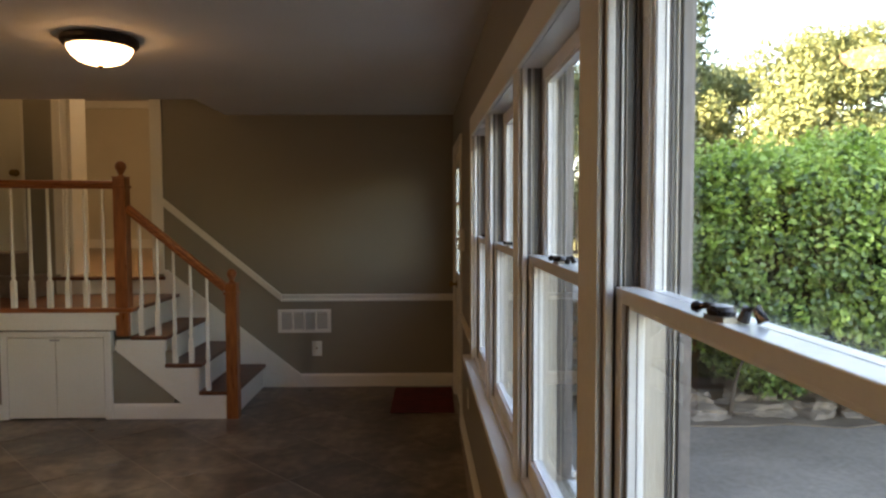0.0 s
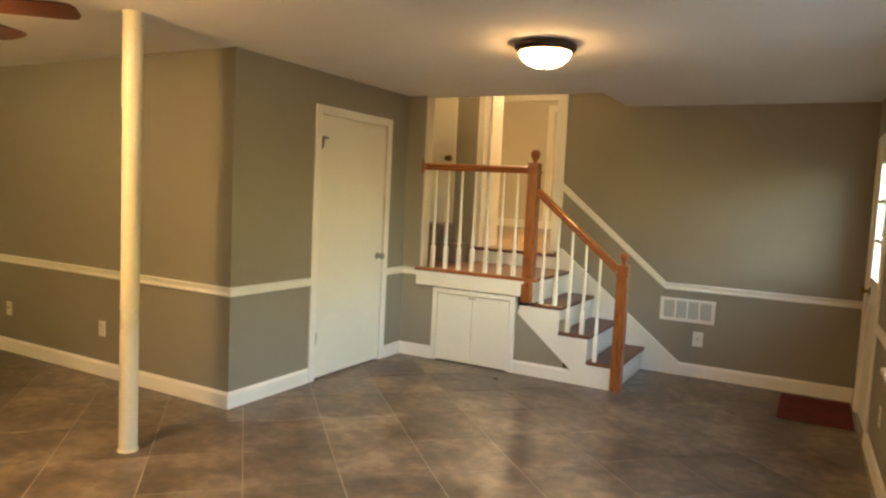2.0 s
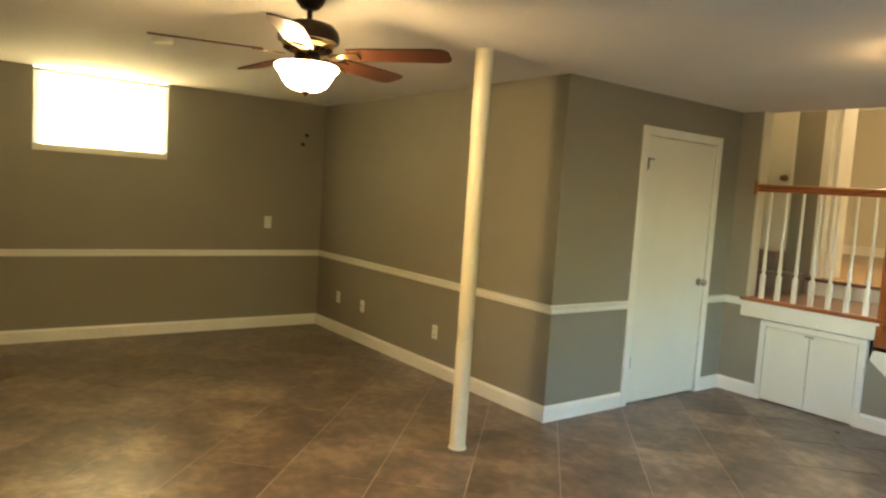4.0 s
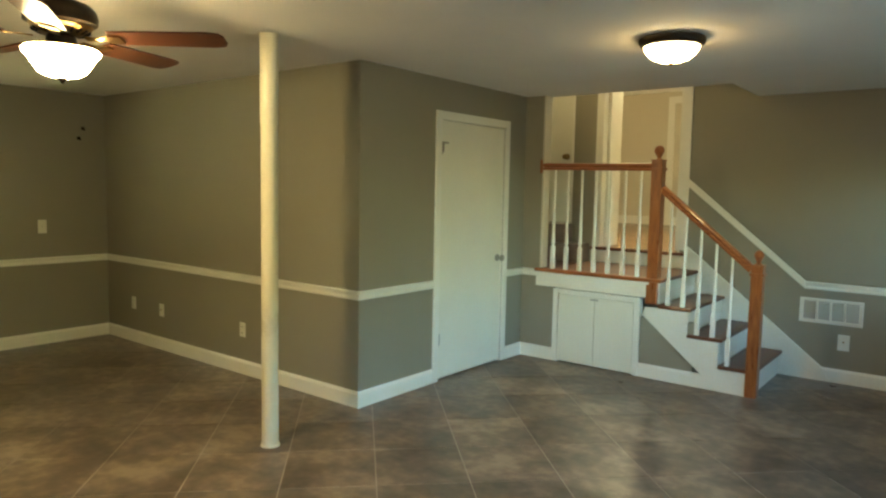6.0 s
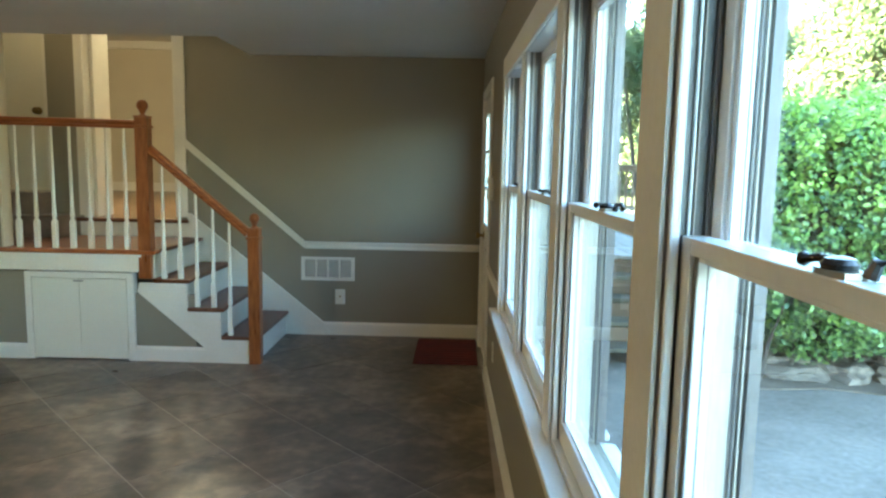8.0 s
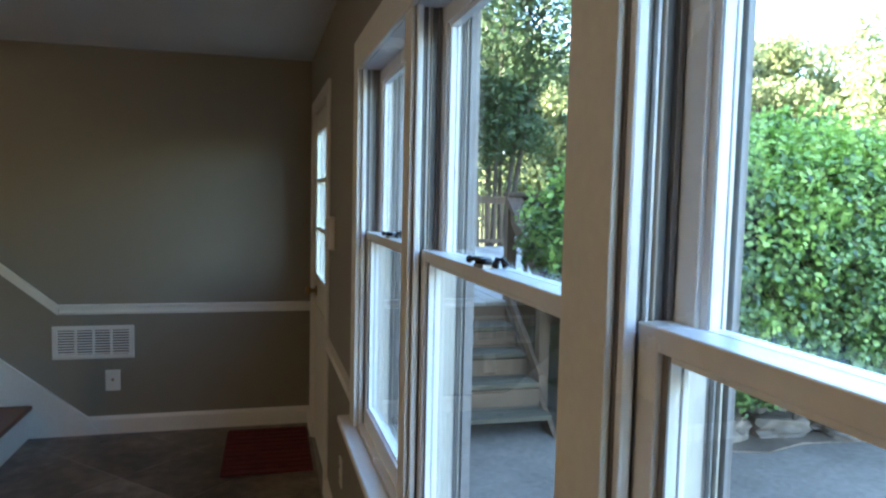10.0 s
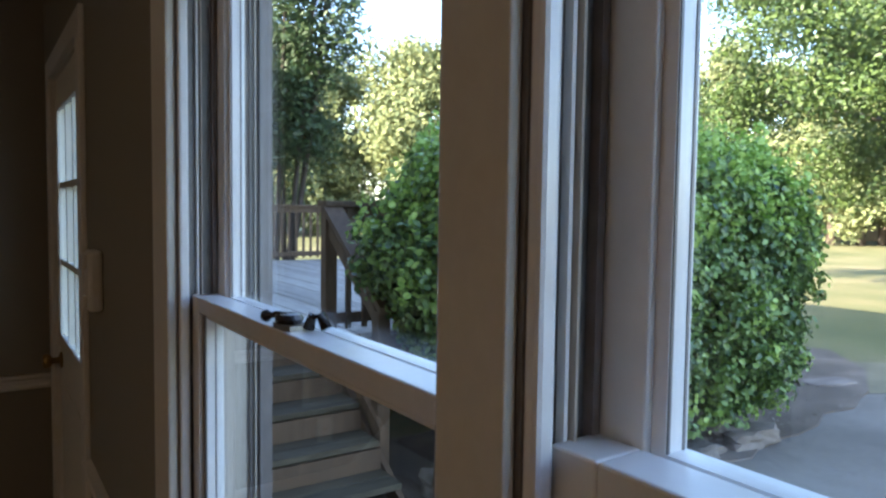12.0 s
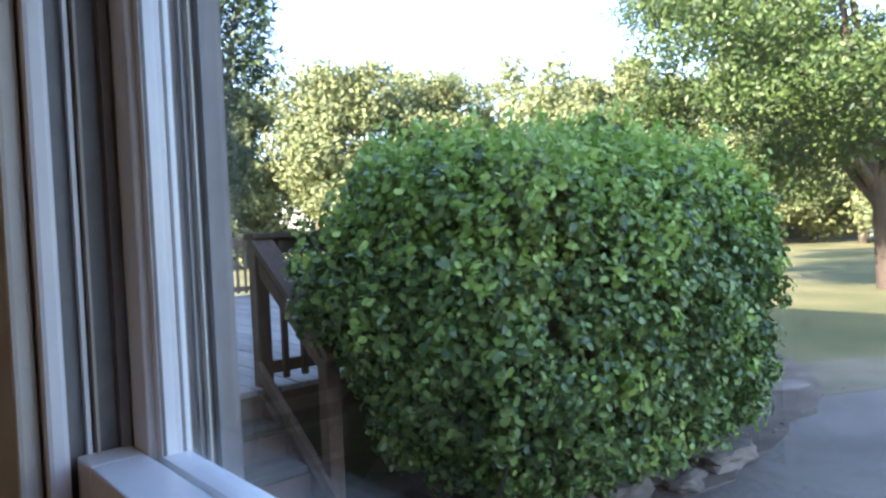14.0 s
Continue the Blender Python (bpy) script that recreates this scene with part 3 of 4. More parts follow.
door = thing("door_2", "white exterior door with small glass panes, closed", "door", WINDOW, kind="structure")
g0, g1, gz0, gz1 = -1.00, -0.42, 1.03, 1.87
part("slab", boxes((0.012, DY0 + 0.012, 0.01, 0.052, g0, DZ - 0.012), (0.012, g1, 0.01, 0.052, DY1 - 0.012, DZ - 0.012), (0.012, g0, 0.01, 0.052, g1, gz0), (0.012, g0, gz1, 0.052, g1, DZ - 0.012)), DOORW, door)
part("lite_frame", boxes((0.0, g0 - 0.03, gz0 - 0.03, 0.014, g0 + 0.012, gz1 + 0.03), (0.0, g1 - 0.012, gz0 - 0.03, 0.014, g1 + 0.03, gz1 + 0.03), (0.0, g0 + 0.012, gz0 - 0.03, 0.014, g1 - 0.012, gz0 + 0.012), (0.0, g0 + 0.012, gz1 - 0.012, 0.014, g1 - 0.012, gz1 + 0.03), r=0.004), DOORW, door)
for k in (1, 2):
    z, y = gz0 + (gz1 - gz0) * k / 3, g0 + (g1 - g0) * k / 3
    part("muntin", boxes((0.008, g0, z - 0.010, 0.044, g1, z + 0.010)), DOORW, door)
    part("muntin", boxes((0.009, y - 0.010, gz0, 0.043, y + 0.010, gz1)), DOORW, door)
for k in range(3):
    for j in range(3):
        y, z = g0 + (g1 - g0) * j / 3, gz0 + (gz1 - gz0) * k / 3
        g = part("pane", boxes((0.024, y + 0.008, z + 0.008, 0.029, y + 0.185, z + 0.272)), GLASS, door)
        g.visible_shadow = False
part("lower_panel", boxes((0.004, -0.98, 0.22, 0.014, -0.44, 0.85), r=0.004), DOORW, door)
part("casing", boxes((-0.016, DY0 - 0.07, 0, 0, DY0 + 0.006, 2.06), (-0.016, DY1 - 0.006, 0, 0, DY1 + 0.075, 2.06), (-0.016, DY0 + 0.006, DZ - 0.008, 0, DY1 - 0.006, 2.06), r=0.004), TRIM, door)
part("jamb", boxes((0, DY0, 0, 0.14, DY0 + 0.012, DZ), (0, DY1 - 0.012, 0, 0.14, DY1, DZ), (0, DY0 + 0.012, DZ - 0.012, 0.14, DY1 - 0.012, DZ)), TRIM, door)
knob(door, (0.012, -0.355, 0.93), "x", BRASS, -1)

# the small door above the landing, and the open hall door
door = thing("door_3", "white door at the top of the side steps", "door", kind="structure")
part("slab", boxes((-3.045, FAR + 0.03, 1.2, -2.70, FAR + 0.07, 3.19)), DOORW, door)
part("jamb", boxes((-2.70, FAR - 0.004, 1.2, -2.675, FAR + 0.12, 3.2)), TRIM, door)
knob(door, (-2.765, FAR + 0.03, 1.87), "y", BRASS, -1)


# ---- staircase ----
stair = thing("staircase", "white-painted stairs with dark stained wooden treads", "staircase", kind="structure")
NOSE = STAIRY - 0.028
XR = [-0.665, -0.665 - RUN, -0.665 - 2 * RUN, -0.665 - 3 * RUN]       # riser faces
for k in range(3):
    z = RISE * (k + 1)
    x1, x0 = XR[k] + 0.028, XR[k + 1] + 0.004
    part("tread", boxes((x0, NOSE, z - 0.028, x1, FAR - 0.021, z), r=0.008), TREAD, stair)
for k in range(4):
    z1 = RISE * (k + 1) - 0.028
    part("riser", boxes((XR[k] - 0.018, STAIRY + 0.012, RISE * k, XR[k], FAR - 0.021, z1)), TRIM, stair)
part("landing_board", boxes((-3.16, STAIRY + 0.06, LAND - 0.028, XR[3] + 0.028, FAR - 0.001, LAND), r=0.004), TREAD, stair)
part("landing_nosing", boxes((-2.54, NOSE - 0.012, LAND - 0.030, XR[3] + 0.030, STAIRY + 0.059, LAND + 0.001), r=0.009), OAKX, stair)
part("fascia", boxes((-2.53, STAIRY - 0.018, 0.665, -1.475, STAIRY - 0.001, LAND - 0.031), r=0.003), TRIM, stair)
part("bed_moulding", boxes((-2.53, STAIRY - 0.026, LAND - 0.050, -1.475, STAIRY - 0.019, LAND - 0.031)), TRIM, stair)
steps = [(-0.668, 0.0), (-0.668, RISE - 0.029)]
for k in (1, 2, 3):
    steps += [(XR[k], RISE * k - 0.029), (XR[k], RISE * (k + 1) - 0.029)]
part("outer_stringer", prism(steps[:-1] + [(-1.50, RISE * 3 - 0.029), (-1.52, 0.52), (-0.90, 0.0)], "y", STAIRY - 0.012, STAIRY + 0.006), TRIM, stair)
part("hall_step_riser", boxes((-2.43, FAR - 0.012, LAND, -1.50, FAR - 0.001, HALL - 0.030)), TRIM, stair)
part("hall_step_nosing", boxes((-2.45, FAR - 0.045, HALL - 0.029, -1.49, FAR + 0.004, HALL + 0.001), r=0.008), TREAD, stair)
for nm, x1, y0, z1 in (("side_step", -2.47, 5.74, 1.005), ("side_step", -2.66, 5.80, 1.19)):
    part(nm, boxes((-3.15, y0, LAND if z1 < 1.1 else 1.005, x1, FAR - 0.001, z1), r=0.006), SIDESTEP, stair)


def newel(name, x, y, z0, z1, half, ball):
    """A square newel post with chamfered head and a turned ball."""
    t = thing(name, "orange-stained oak newel post with a turned ball", "newel post")
    part("shaft", boxes((x - half, y - half, z0, x + half, y + half, z1), r=0.005), OAK, t)
    part("collar", boxes((x - half - 0.008, y - half - 0.008, z1 - 0.075, x + half + 0.008, y + half + 0.008, z1 - 0.055), r=0.003), OAK, t)
    part("cap", boxes((x - half - 0.004, y - half - 0.004, z1, x + half + 0.004, y + half + 0.004, z1 + 0.010), r=0.003), OAK, t)
    p = [(half * 0.75, 0.010), (0.016, 0.022), (0.018, 0.034), (0.024, 0.040)]
    r = ball
    p += [(r * math.sin(a), 0.040 + r * 1.05 - r * 1.05 * math.cos(a)) for a in [radians(q) for q in (40, 60, 80, 100, 120, 140, 160, 174)]]
    part("finial", lathe([(q, z1 + h) for q, h in p], (x, y, 0), 22), OAK, t, smooth=True)
    return t


newel("newel_post", -1.452, STAIRY + 0.02, RISE * 3, 1.775, 0.045, 0.040)
newel("newel_post", -0.660, STAIRY + 0.012, 0.0, 0.995, 0.042, 0.036)


def handrail(name, a, b, label):
    """A moulded rail from a to b."""
    t = thing(name, label, "handrail")
    prof = [(-0.026, -0.030), (0.026, -0.030), (0.030, -0.014), (0.022, -0.006), (0.030, 0.010), (0.024, 0.026), (0.0, 0.032), (-0.024, 0.026), (-0.030, 0.010), (-0.022, -0.006), (-0.030, -0.014)]
    part("rail", moulding(prof, a, b), OAKX, t, smooth=True)
    return t


top_rail = handrail("handrail", (-2.50, STAIRY + 0.02, 1.735), (-1.497, STAIRY + 0.02, 1.725), "level orange-stained oak handrail over the landing")
part("rosette", boxes((-2.515, STAIRY - 0.03, 1.675, -2.497, STAIRY + 0.07, 1.795), r=0.006), OAK, top_rail)
handrail("handrail", (-1.407, STAIRY + 0.015, 1.555), (-0.702, STAIRY + 0.015, 0.965), "sloping orange-stained oak handrail down the stairs")


def baluster(x, y, z0, z1):
    """A white turned baluster: square foot, shoulder, slim tapered shaft."""
    h = z1 - z0
    t = thing("baluster", "slim white turned wooden baluster", "baluster", group="balusters of the stairs")
    foot = 0.20 if h > 0.75 else 0.18
    part("square_foot", boxes((x - 0.017, y - 0.017, z0, x + 0.017, y + 0.017, z0 + foot), r=0.002), TRIM, t)
    part("shaft", lathe([(0.016, z0 + foot), (0.011, z0 + foot + 0.022), (0.016, z0 + foot + 0.032), (0.0165, z0 + foot + 0.045), (0.013, z0 + foot + 0.12), (0.010, z1)], (x, y, 0), 14), TRIM, t, smooth=True)
    return t


for k in range(7):
    baluster(-2.385 + 0.132 * k, STAIRY + 0.02, LAND, 1.705)
for x, k in ((-1.325, 3), (-1.205, 3), (-1.085, 2), (-0.965, 2), (-0.845, 1)):
    baluster(x, STAIRY + 0.015, RISE * k, 1.525 + (x + 1.407) * -0.8369)

# under-stair cabinet
cab = thing("understair_cabinet", "white two-door cabinet built under the landing", "cabinet", kind="structure")
part("frame", boxes((-2.35, STAIRY - 0.014, 0, -2.30, STAIRY + 0.05, 0.655), (-1.595, STAIRY - 0.014, 0, -1.545, STAIRY + 0.05, 0.655), (-2.30, STAIRY - 0.014, 0.615, -1.595, STAIRY + 0.05, 0.655), (-2.30, STAIRY + 0.03, 0.0, -1.595, STAIRY + 0.05, 0.615), r=0.003), TRIM, cab)
for a, b in ((-2.296, -1.950), (-1.946, -1.599)):
    part("cabinet_door", boxes((a, STAIRY - 0.010, 0.012, b, STAIRY + 0.008, 0.608), r=0.002), DOORW, cab)
part("latch", boxes((-1.985, STAIRY - 0.020, 0.585, -1.915, STAIRY - 0.011, 0.597), r=0.002), NICKEL, cab)

# wall end trim at the landing opening
tagged(finish("trim_landing_corner", boxes((-2.503, STAIRY - 0.004, LAND + 0.002, -2.485, STAIRY + 0.104, 2.5)), BEIGE), "pale corner bead at the landing opening", "trim", kind="structure")


# ---- fittings ----
def plate(name, label, at, face, w=0.072, h=0.116, slots="outlet"):
    """A wall plate; face: the side it looks to."""
    rz = {"-y": 0, "+x": 90, "-x": -90}[face]
    t = thing(name, label, name.replace("_", " "), pose(*at, 0, 0, rz))
    part("plate", boxes((-w / 2, -0.006, -h / 2, w / 2, 0.0, h / 2), r=0.002), PLASTIC, t)
    if slots == "outlet":
        for z in (-0.025, 0.025):
            s = part("socket", lathe([(0.0165, -0.008), (0.0165, -0.005)], (0, 0, z), 16, axis="y"), PLASTIC, t)
            part("slot", boxes((-0.008, -0.0088, z - 0.006, -0.005, -0.0079, z + 0.006), (0.005, -0.0088, z - 0.006, 0.008, -0.0079, z + 0.006)), DARK, s)
    elif slots == "switch":
        part("toggle", boxes((-0.005, -0.018, -0.010, 0.005, -0.005, 0.012), r=0.002), PLASTIC, t)
    else:
        part("jack", lathe([(0.008, -0.014), (0.008, -0.005)], (0, 0, 0.005), 12, axis="y"), BRASS, t)
    return t


plate("cable_jack", "white cable wall plate with a brass jack", (-0.195, FAR, 0.335), "-y", 0.085, 0.13, "jack")
plate("wall_outlet", "white wall outlet above the baseboard", (-5.72, BLOCKY, 0.375), "-y")
plate("wall_outlet", "white wall outlet above the baseboard", (-4.00, BLOCKY, 0.36), "-y")
plate("cable_plate", "white cable plate above the baseboard", (-5.22, BLOCKY, 0.365), "-y", slots="jack")
plate("wall_switch", "white switch plate over the chair rail", (WEST, 2.37, 1.10), "+x", 0.075, 0.125, "switch")
p = plate("wall_outlet", "white wall outlet under the windows", (0, 0, 0), "-x")
p.matrix_world = WINDOW @ pose(0, -1.75, 0.36, 0, 0, -90)
for y, z in ((2.755, 2.03), (2.715, 1.935)):
    t = thing("wall_hook", "small dark metal bracket on the wall", "bracket", pose(WEST, y, z))
    part("base", lathe([(0.016, 0), (0.014, 0.008)], (0, 0, 0), 12, axis="x"), LOCKM, t)
    part("arm", tube([(0.004, 0, 0), (0.03, 0, 0.004), (0.045, 0, -0.018)], [0.008, 0.008, 0.01], 8), LOCKM, t, smooth=True)

vent = thing("return_air_grille", "white louvred air grille on the wall", "grille", pose(-0.3, FAR, 0.577))
part("frame", boxes((-0.23, -0.012, -0.102, 0.23, 0, -0.075), (-0.23, -0.012, 0.075, 0.23, 0, 0.102), (-0.23, -0.012, -0.075, -0.20, 0, 0.075), (0.20, -0.012, -0.075, 0.23, 0, 0.075), r=0.003), PLASTIC, vent)
part("backing", boxes((-0.2, -0.003, -0.075, 0.2, -0.001, 0.075)), DARK, vent)
for k in range(9):
    z = -0.066 + k * 0.0165
    part("slat", prism([(-0.011, z - 0.005), (-0.009, z - 0.005), (-0.004, z + 0.003), (-0.006, z + 0.003)], "x", -0.2, 0.2), PLASTIC, vent)
for x in (-0.1, 0.0, 0.1):
    part("divider", boxes((x - 0.007, -0.0125, -0.075, x + 0.007, -0.003, 0.075)), PLASTIC, vent)

box_ = thing("wall_phone", "small white handset box on the wall by the door", "intercom", WINDOW @ pose(0, -1.43, 1.335))
part("case", boxes((-0.034, -0.035, -0.075, 0, 0.035, 0.075), r=0.010), PLASTIC, box_)
part("earpiece", boxes((-0.046, -0.024, 0.030, -0.033, 0.024, 0.066), r=0.005), PLASTIC, box_)
part("mouthpiece", boxes((-0.046, -0.024, -0.066, -0.033, 0.024, -0.034), r=0.005), PLASTIC, box_)

# support post
post = thing("support_post", "cream-painted round steel support post", "post", pose(-2.59, 2.15, 0))
part("shaft", lathe([(0.048, 0.006), (0.048, 1.86), (0.051, 1.868), (0.051, TOP - 0.012)], seg=32), POST, post, smooth=True)
part("base_plate", lathe([(0.056, 0), (0.056, 0.008)], seg=32), POST, post)
part("top_plate", lathe([(0.056, TOP - 0.012), (0.056, TOP)], seg=32), POST, post)

# door mat
rug = thing("door_mat", "dark red ribbed doormat on the tiles", "doormat", pose(0.735, 5.47, 0))
part("backing", boxes((-0.245, -0.30, 0, 0.245, 0.40, 0.006), r=0.002), MAT, rug)
for k in range(11):
    y = -0.285 + k * 0.067
    part("rib", boxes((-0.238, y - 0.022, 0.005, 0.238, y + 0.022, 0.016), r=0.005), MAT, rug)

# ceiling dome
dome = thing("ceiling_light", "flush ceiling light, bronze rim and glowing alabaster bowl", "ceiling light", pose(*DOME, TOP))
part("rim", lathe([(0.165, 0), (0.175, -0.008), (0.175, -0.028), (0.165, -0.043), (0.150, -0.050), (0.138, -0.046)], seg=40), BRONZE, dome, "dark bronze rim", True)
part("bowl", lathe([(0.146, -0.050), (0.143, -0.064), (0.126, -0.090), (0.098, -0.113), (0.058, -0.128), (0.014, -0.133)], seg=40), BOWL, dome, "glowing alabaster glass bowl", True)
part("finial", lathe([(0.010, -0.131), (0.014, -0.137), (0.008, -0.146), (0.003, -0.150)], seg=14), BRASS, dome, smooth=True)

# ceiling fan, at rest
fan = thing("ceiling_fan", "five-blade walnut ceiling fan with a lit glass bowl", "ceiling fan", pose(*FAN, -0.028))
part("canopy", lathe([(0.070, TOP + 0.028), (0.070, 2.378), (0.060, 2.352), (0.040, 2.328), (0.022, 2.320)], seg=28), BRONZE, fan, smooth=True)
part("downrod", lathe([(0.012, 2.320), (0.012, 2.272)], seg=14), BRONZE, fan)
part("motor", lathe([(0.03, 2.272), (0.070, 2.268), (0.108, 2.256), (0.131, 2.232), (0.138, 2.204), (0.135, 2.182), (0.120, 2.172)], seg=40), BRONZE, fan, "dark bronze motor housing", smooth=True)
vent_ring = part("vent_ring", lathe([(0.119, 2.171), (0.104, 2.152), (0.076, 2.138), (0.052, 2.134)], seg=40), BRASS, fan, "pierced brass ring", smooth=True)
for k in range(20):
    bm = boxes((0.082, -0.004, -0.003, 0.110, 0.004, 0.003))
    bmesh.ops.transform(bm, matrix=Matrix.Rotation(radians(18 * k), 4, "Z") @ Matrix.Translation((0.095, 0, 2.1455)) @ Matrix.Rotation(radians(-25), 4, "Y") @ Matrix.Translation((-0.095, 0, 0)), verts=bm.verts)
    part("vent_slot", bm, DARK, vent_ring)
part("switch_housing", lathe([(0.052, 2.133), (0.058, 2.110), (0.050, 2.092), (0.03, 2.090)], seg=28), BRONZE, fan, smooth=True)
part("fitter_pan", lathe([(0.050, 2.091), (0.132, 2.086), (0.135, 2.079), (0.06, 2.0782)], seg=40), BRASS, fan, "brass pan over the bowl", True)
part("bowl", lathe([(0.137, 2.077), (0.142, 2.071), (0.139, 2.061), (0.127, 2.047), (0.115, 2.030), (0.104, 2.010), (0.088, 1.988), (0.064, 1.974), (0.036, 1.967), (0.014, 1.965)], seg=40), FANBOWL, fan, "glowing frosted glass bowl", True)
part("finial", lathe([(0.020, 1.969), (0.018, 1.960), (0.010, 1.952), (0.003, 1.942)], seg=14), BRONZE, fan, smooth=True)
for k in range(5):
    m = Matrix.Rotation(radians(39 + 72 * k), 4, "Z") @ Matrix.Rotation(radians(-12), 4, "X")
    m.translation = (0, 0, 2.128)
    out = [(0.20, -0.055), (0.30, -0.062), (0.60, -0.068), (0.645, -0.058), (0.66, -0.03), (0.66, 0.03), (0.645, 0.058), (0.60, 0.068), (0.30, 0.062), (0.20, 0.055)]
    bm = prism(out, "z", -0.003, 0.004)
    bmesh.ops.transform(bm, matrix=m, verts=bm.verts)
    blade = part("blade", bm, BLADE, fan)
    bm = prism([(0.10, -0.016), (0.16, -0.012), (0.20, -0.036), (0.245, -0.03), (0.245, 0.03), (0.20, 0.036), (0.16, 0.012), (0.10, 0.016)], "z", -0.010, -0.004)
    bmesh.ops.transform(bm, matrix=m, verts=bm.verts)
    part("blade_iron", bm, BRASS, blade)

# smoke alarm and high window with its roller shade
alarm = thing("smoke_alarm", "small white round smoke alarm on the ceiling", "smoke alarm", pose(-4.01, 0.74, TOP))
part("case", lathe([(0.062, 0), (0.062, -0.018), (0.050, -0.034), (0.02, -0.036)], seg=28), PLASTIC, alarm, smooth=True)
shade = thing("roller_shade", "pale roller shade glowing with daylight, fully drawn", "roller shade", pose(WEST, 0, 0))
part("cloth", boxes((0.006, 0.262, 1.715, 0.0075, 1.352, TOP - 0.03)), SHADE, shade)
part("hem_bar", boxes((0.001, 0.262, 1.660, 0.014, 1.352, 1.716), r=0.004), PLASTIC, shade)
part("roller", lathe([(0.018, 0.262), (0.018, 1.352)], (0.021, 0, TOP - 0.025), 16, axis="y"), PLASTIC, shade)
hw = thing("window_5", "high basement window behind a roller shade", "window", pose(WEST, 0, 0), kind="structure")
part("window_frame", boxes((-0.12, 0.27, 1.70, -0.06, 0.31, 2.36), (-0.12, 1.305, 1.70, -0.06, 1.345, 2.36), (-0.12, 0.31, 1.70, -0.06, 1.305, 1.74), (-0.12, 0.31, 2.33, -0.06, 1.305, 2.36), (-0.12, 0.79, 1.74, -0.06, 0.83, 2.33)), VINYL, hw)
g = part("pane", boxes((-0.092, 0.31, 1.74, -0.088, 1.305, 2.33)), GLASS, hw)
g.visible_shadow = False


# ---- outside: deck, stair, hedge ----
DK = 0.59
deck = thing("deck", "weathered grey-brown wooden deck", "deck")
board = None
for k in range(49):
    x = 1.02 + 0.147 * k
    if board is None:
        board = part("board", boxes((0, 7.245, DK - 0.035, 0.139, 14.3, DK), r=0.004), DECK, deck)
        board.location = (x, 0, 0)
    else:
        c = new("board", board.data)
        c.parent = deck
        c.location = (x, 0.006 * math.sin(5.3 * k), 0.0015 * math.sin(3.7 * k))
part("rim_joist", boxes((1.0, 7.262, DK - 0.23, 8.2, 7.298, DK - 0.002)), DECKP, deck)
part("side_joist", boxes((8.2, 7.262, DK - 0.23, 8.24, 14.3, DK - 0.002)), DECKP, deck)
for x in (1.3, 4.0, 8.1):
    part("footing_post", boxes((x, 7.32, GROUND, x + 0.09, 7.41, DK - 0.036)), DECKP, deck)
steps_out = thing("deck_stairs", "weathered wooden stairs up to the deck", "stairs")
for k in range(4):
    z = DK - 0.172 * (k + 1)
    yy = 7.262 - 0.285 * (k + 1)
    part("tread", boxes((1.42, yy, z - 0.038, 2.80, yy + 0.135, z), r=0.004), STEPW, steps_out)
    part("tread", boxes((1.42, yy + 0.142, z - 0.038, 2.80, yy + 0.277, z), r=0.004), STEPW, steps_out)
    part("riser", boxes((1.42, yy + 0.262, z - 0.0, 2.80, yy + 0.280, z + 0.130)), DECKP, steps_out)
for x in (1.38, 2.80):
    part("stringer", prism([(7.262, DK - 0.03), (7.262, DK - 0.30), (6.25, GROUND + 0.001), (6.05, GROUND + 0.001)], "x", x, x + 0.038), DECKP, steps_out)


def rail_run(name, a, b, z, posts, gap=0.135):
    """A deck railing from a to b: posts, cap, rails and balusters."""
    t = thing(name, "weathered brown wooden deck railing", "railing")
    a, b = Vector((*a, 0)), Vector((*b, 0))
    d = (b - a).normalized()
    ang = math.degrees(math.atan2(d.y, d.x))
    t.matrix_world = pose(a.x, a.y, z, 0, 0, ang)
    n = (b - a).length
    part("cap", boxes((-0.06, -0.075, 0.945, n + 0.06, 0.075, 0.985), r=0.005), DECKP, t)
    part("upper_rail", boxes((0, -0.028, 0.845, n, 0.010, 0.944), r=0.003), DECKP, t)
    part("lower_rail", boxes((0, -0.028, 0.075, n, 0.010, 0.155), r=0.003), DECKP, t)
    for k in range(posts):
        x = n * k / (posts - 1)
        part("post", boxes((x - 0.046, -0.046, -0.25, x + 0.046, 0.046, 0.944), r=0.004), DECKP, t)
    x, first = gap, None
    while x < n - 0.06:
        if first is None:
            first = part("baluster", boxes((x - 0.018, -0.064, 0.04, x + 0.018, -0.029, 0.93)), DECKP, t)
            x0 = x
        else:
            c = new("baluster", first.data)
            c.parent = t
            c.location = (x - x0, 0, 0)
        x += gap
    return t


rail_run("deck_railing", (2.87, 7.345), (8.1, 7.345), DK, 4)
rail_run("deck_railing", (8.15, 14.2), (1.1, 14.2), DK, 5)
rail_run("deck_railing", (8.15, 7.5), (8.15, 14.1), DK, 5)
hand = thing("deck_stair_rail", "sloping brown wooden handrail of the deck stairs", "railing")
part("lower_post", boxes((2.825, 6.485, GROUND + 0.0, 2.915, 6.575, 0.87), r=0.004), DECKP, hand)
part("cap_board", prism([(6.42, 0.86), (6.42, 0.905), (7.30, 1.545), (7.30, 1.49)], "x", 2.80, 2.945), DECKP, hand)
part("upper_rail", prism([(6.575, 0.78), (6.575, 0.88), (7.30, 1.41), (7.30, 1.31)], "x", 2.845, 2.883), DECKP, hand)
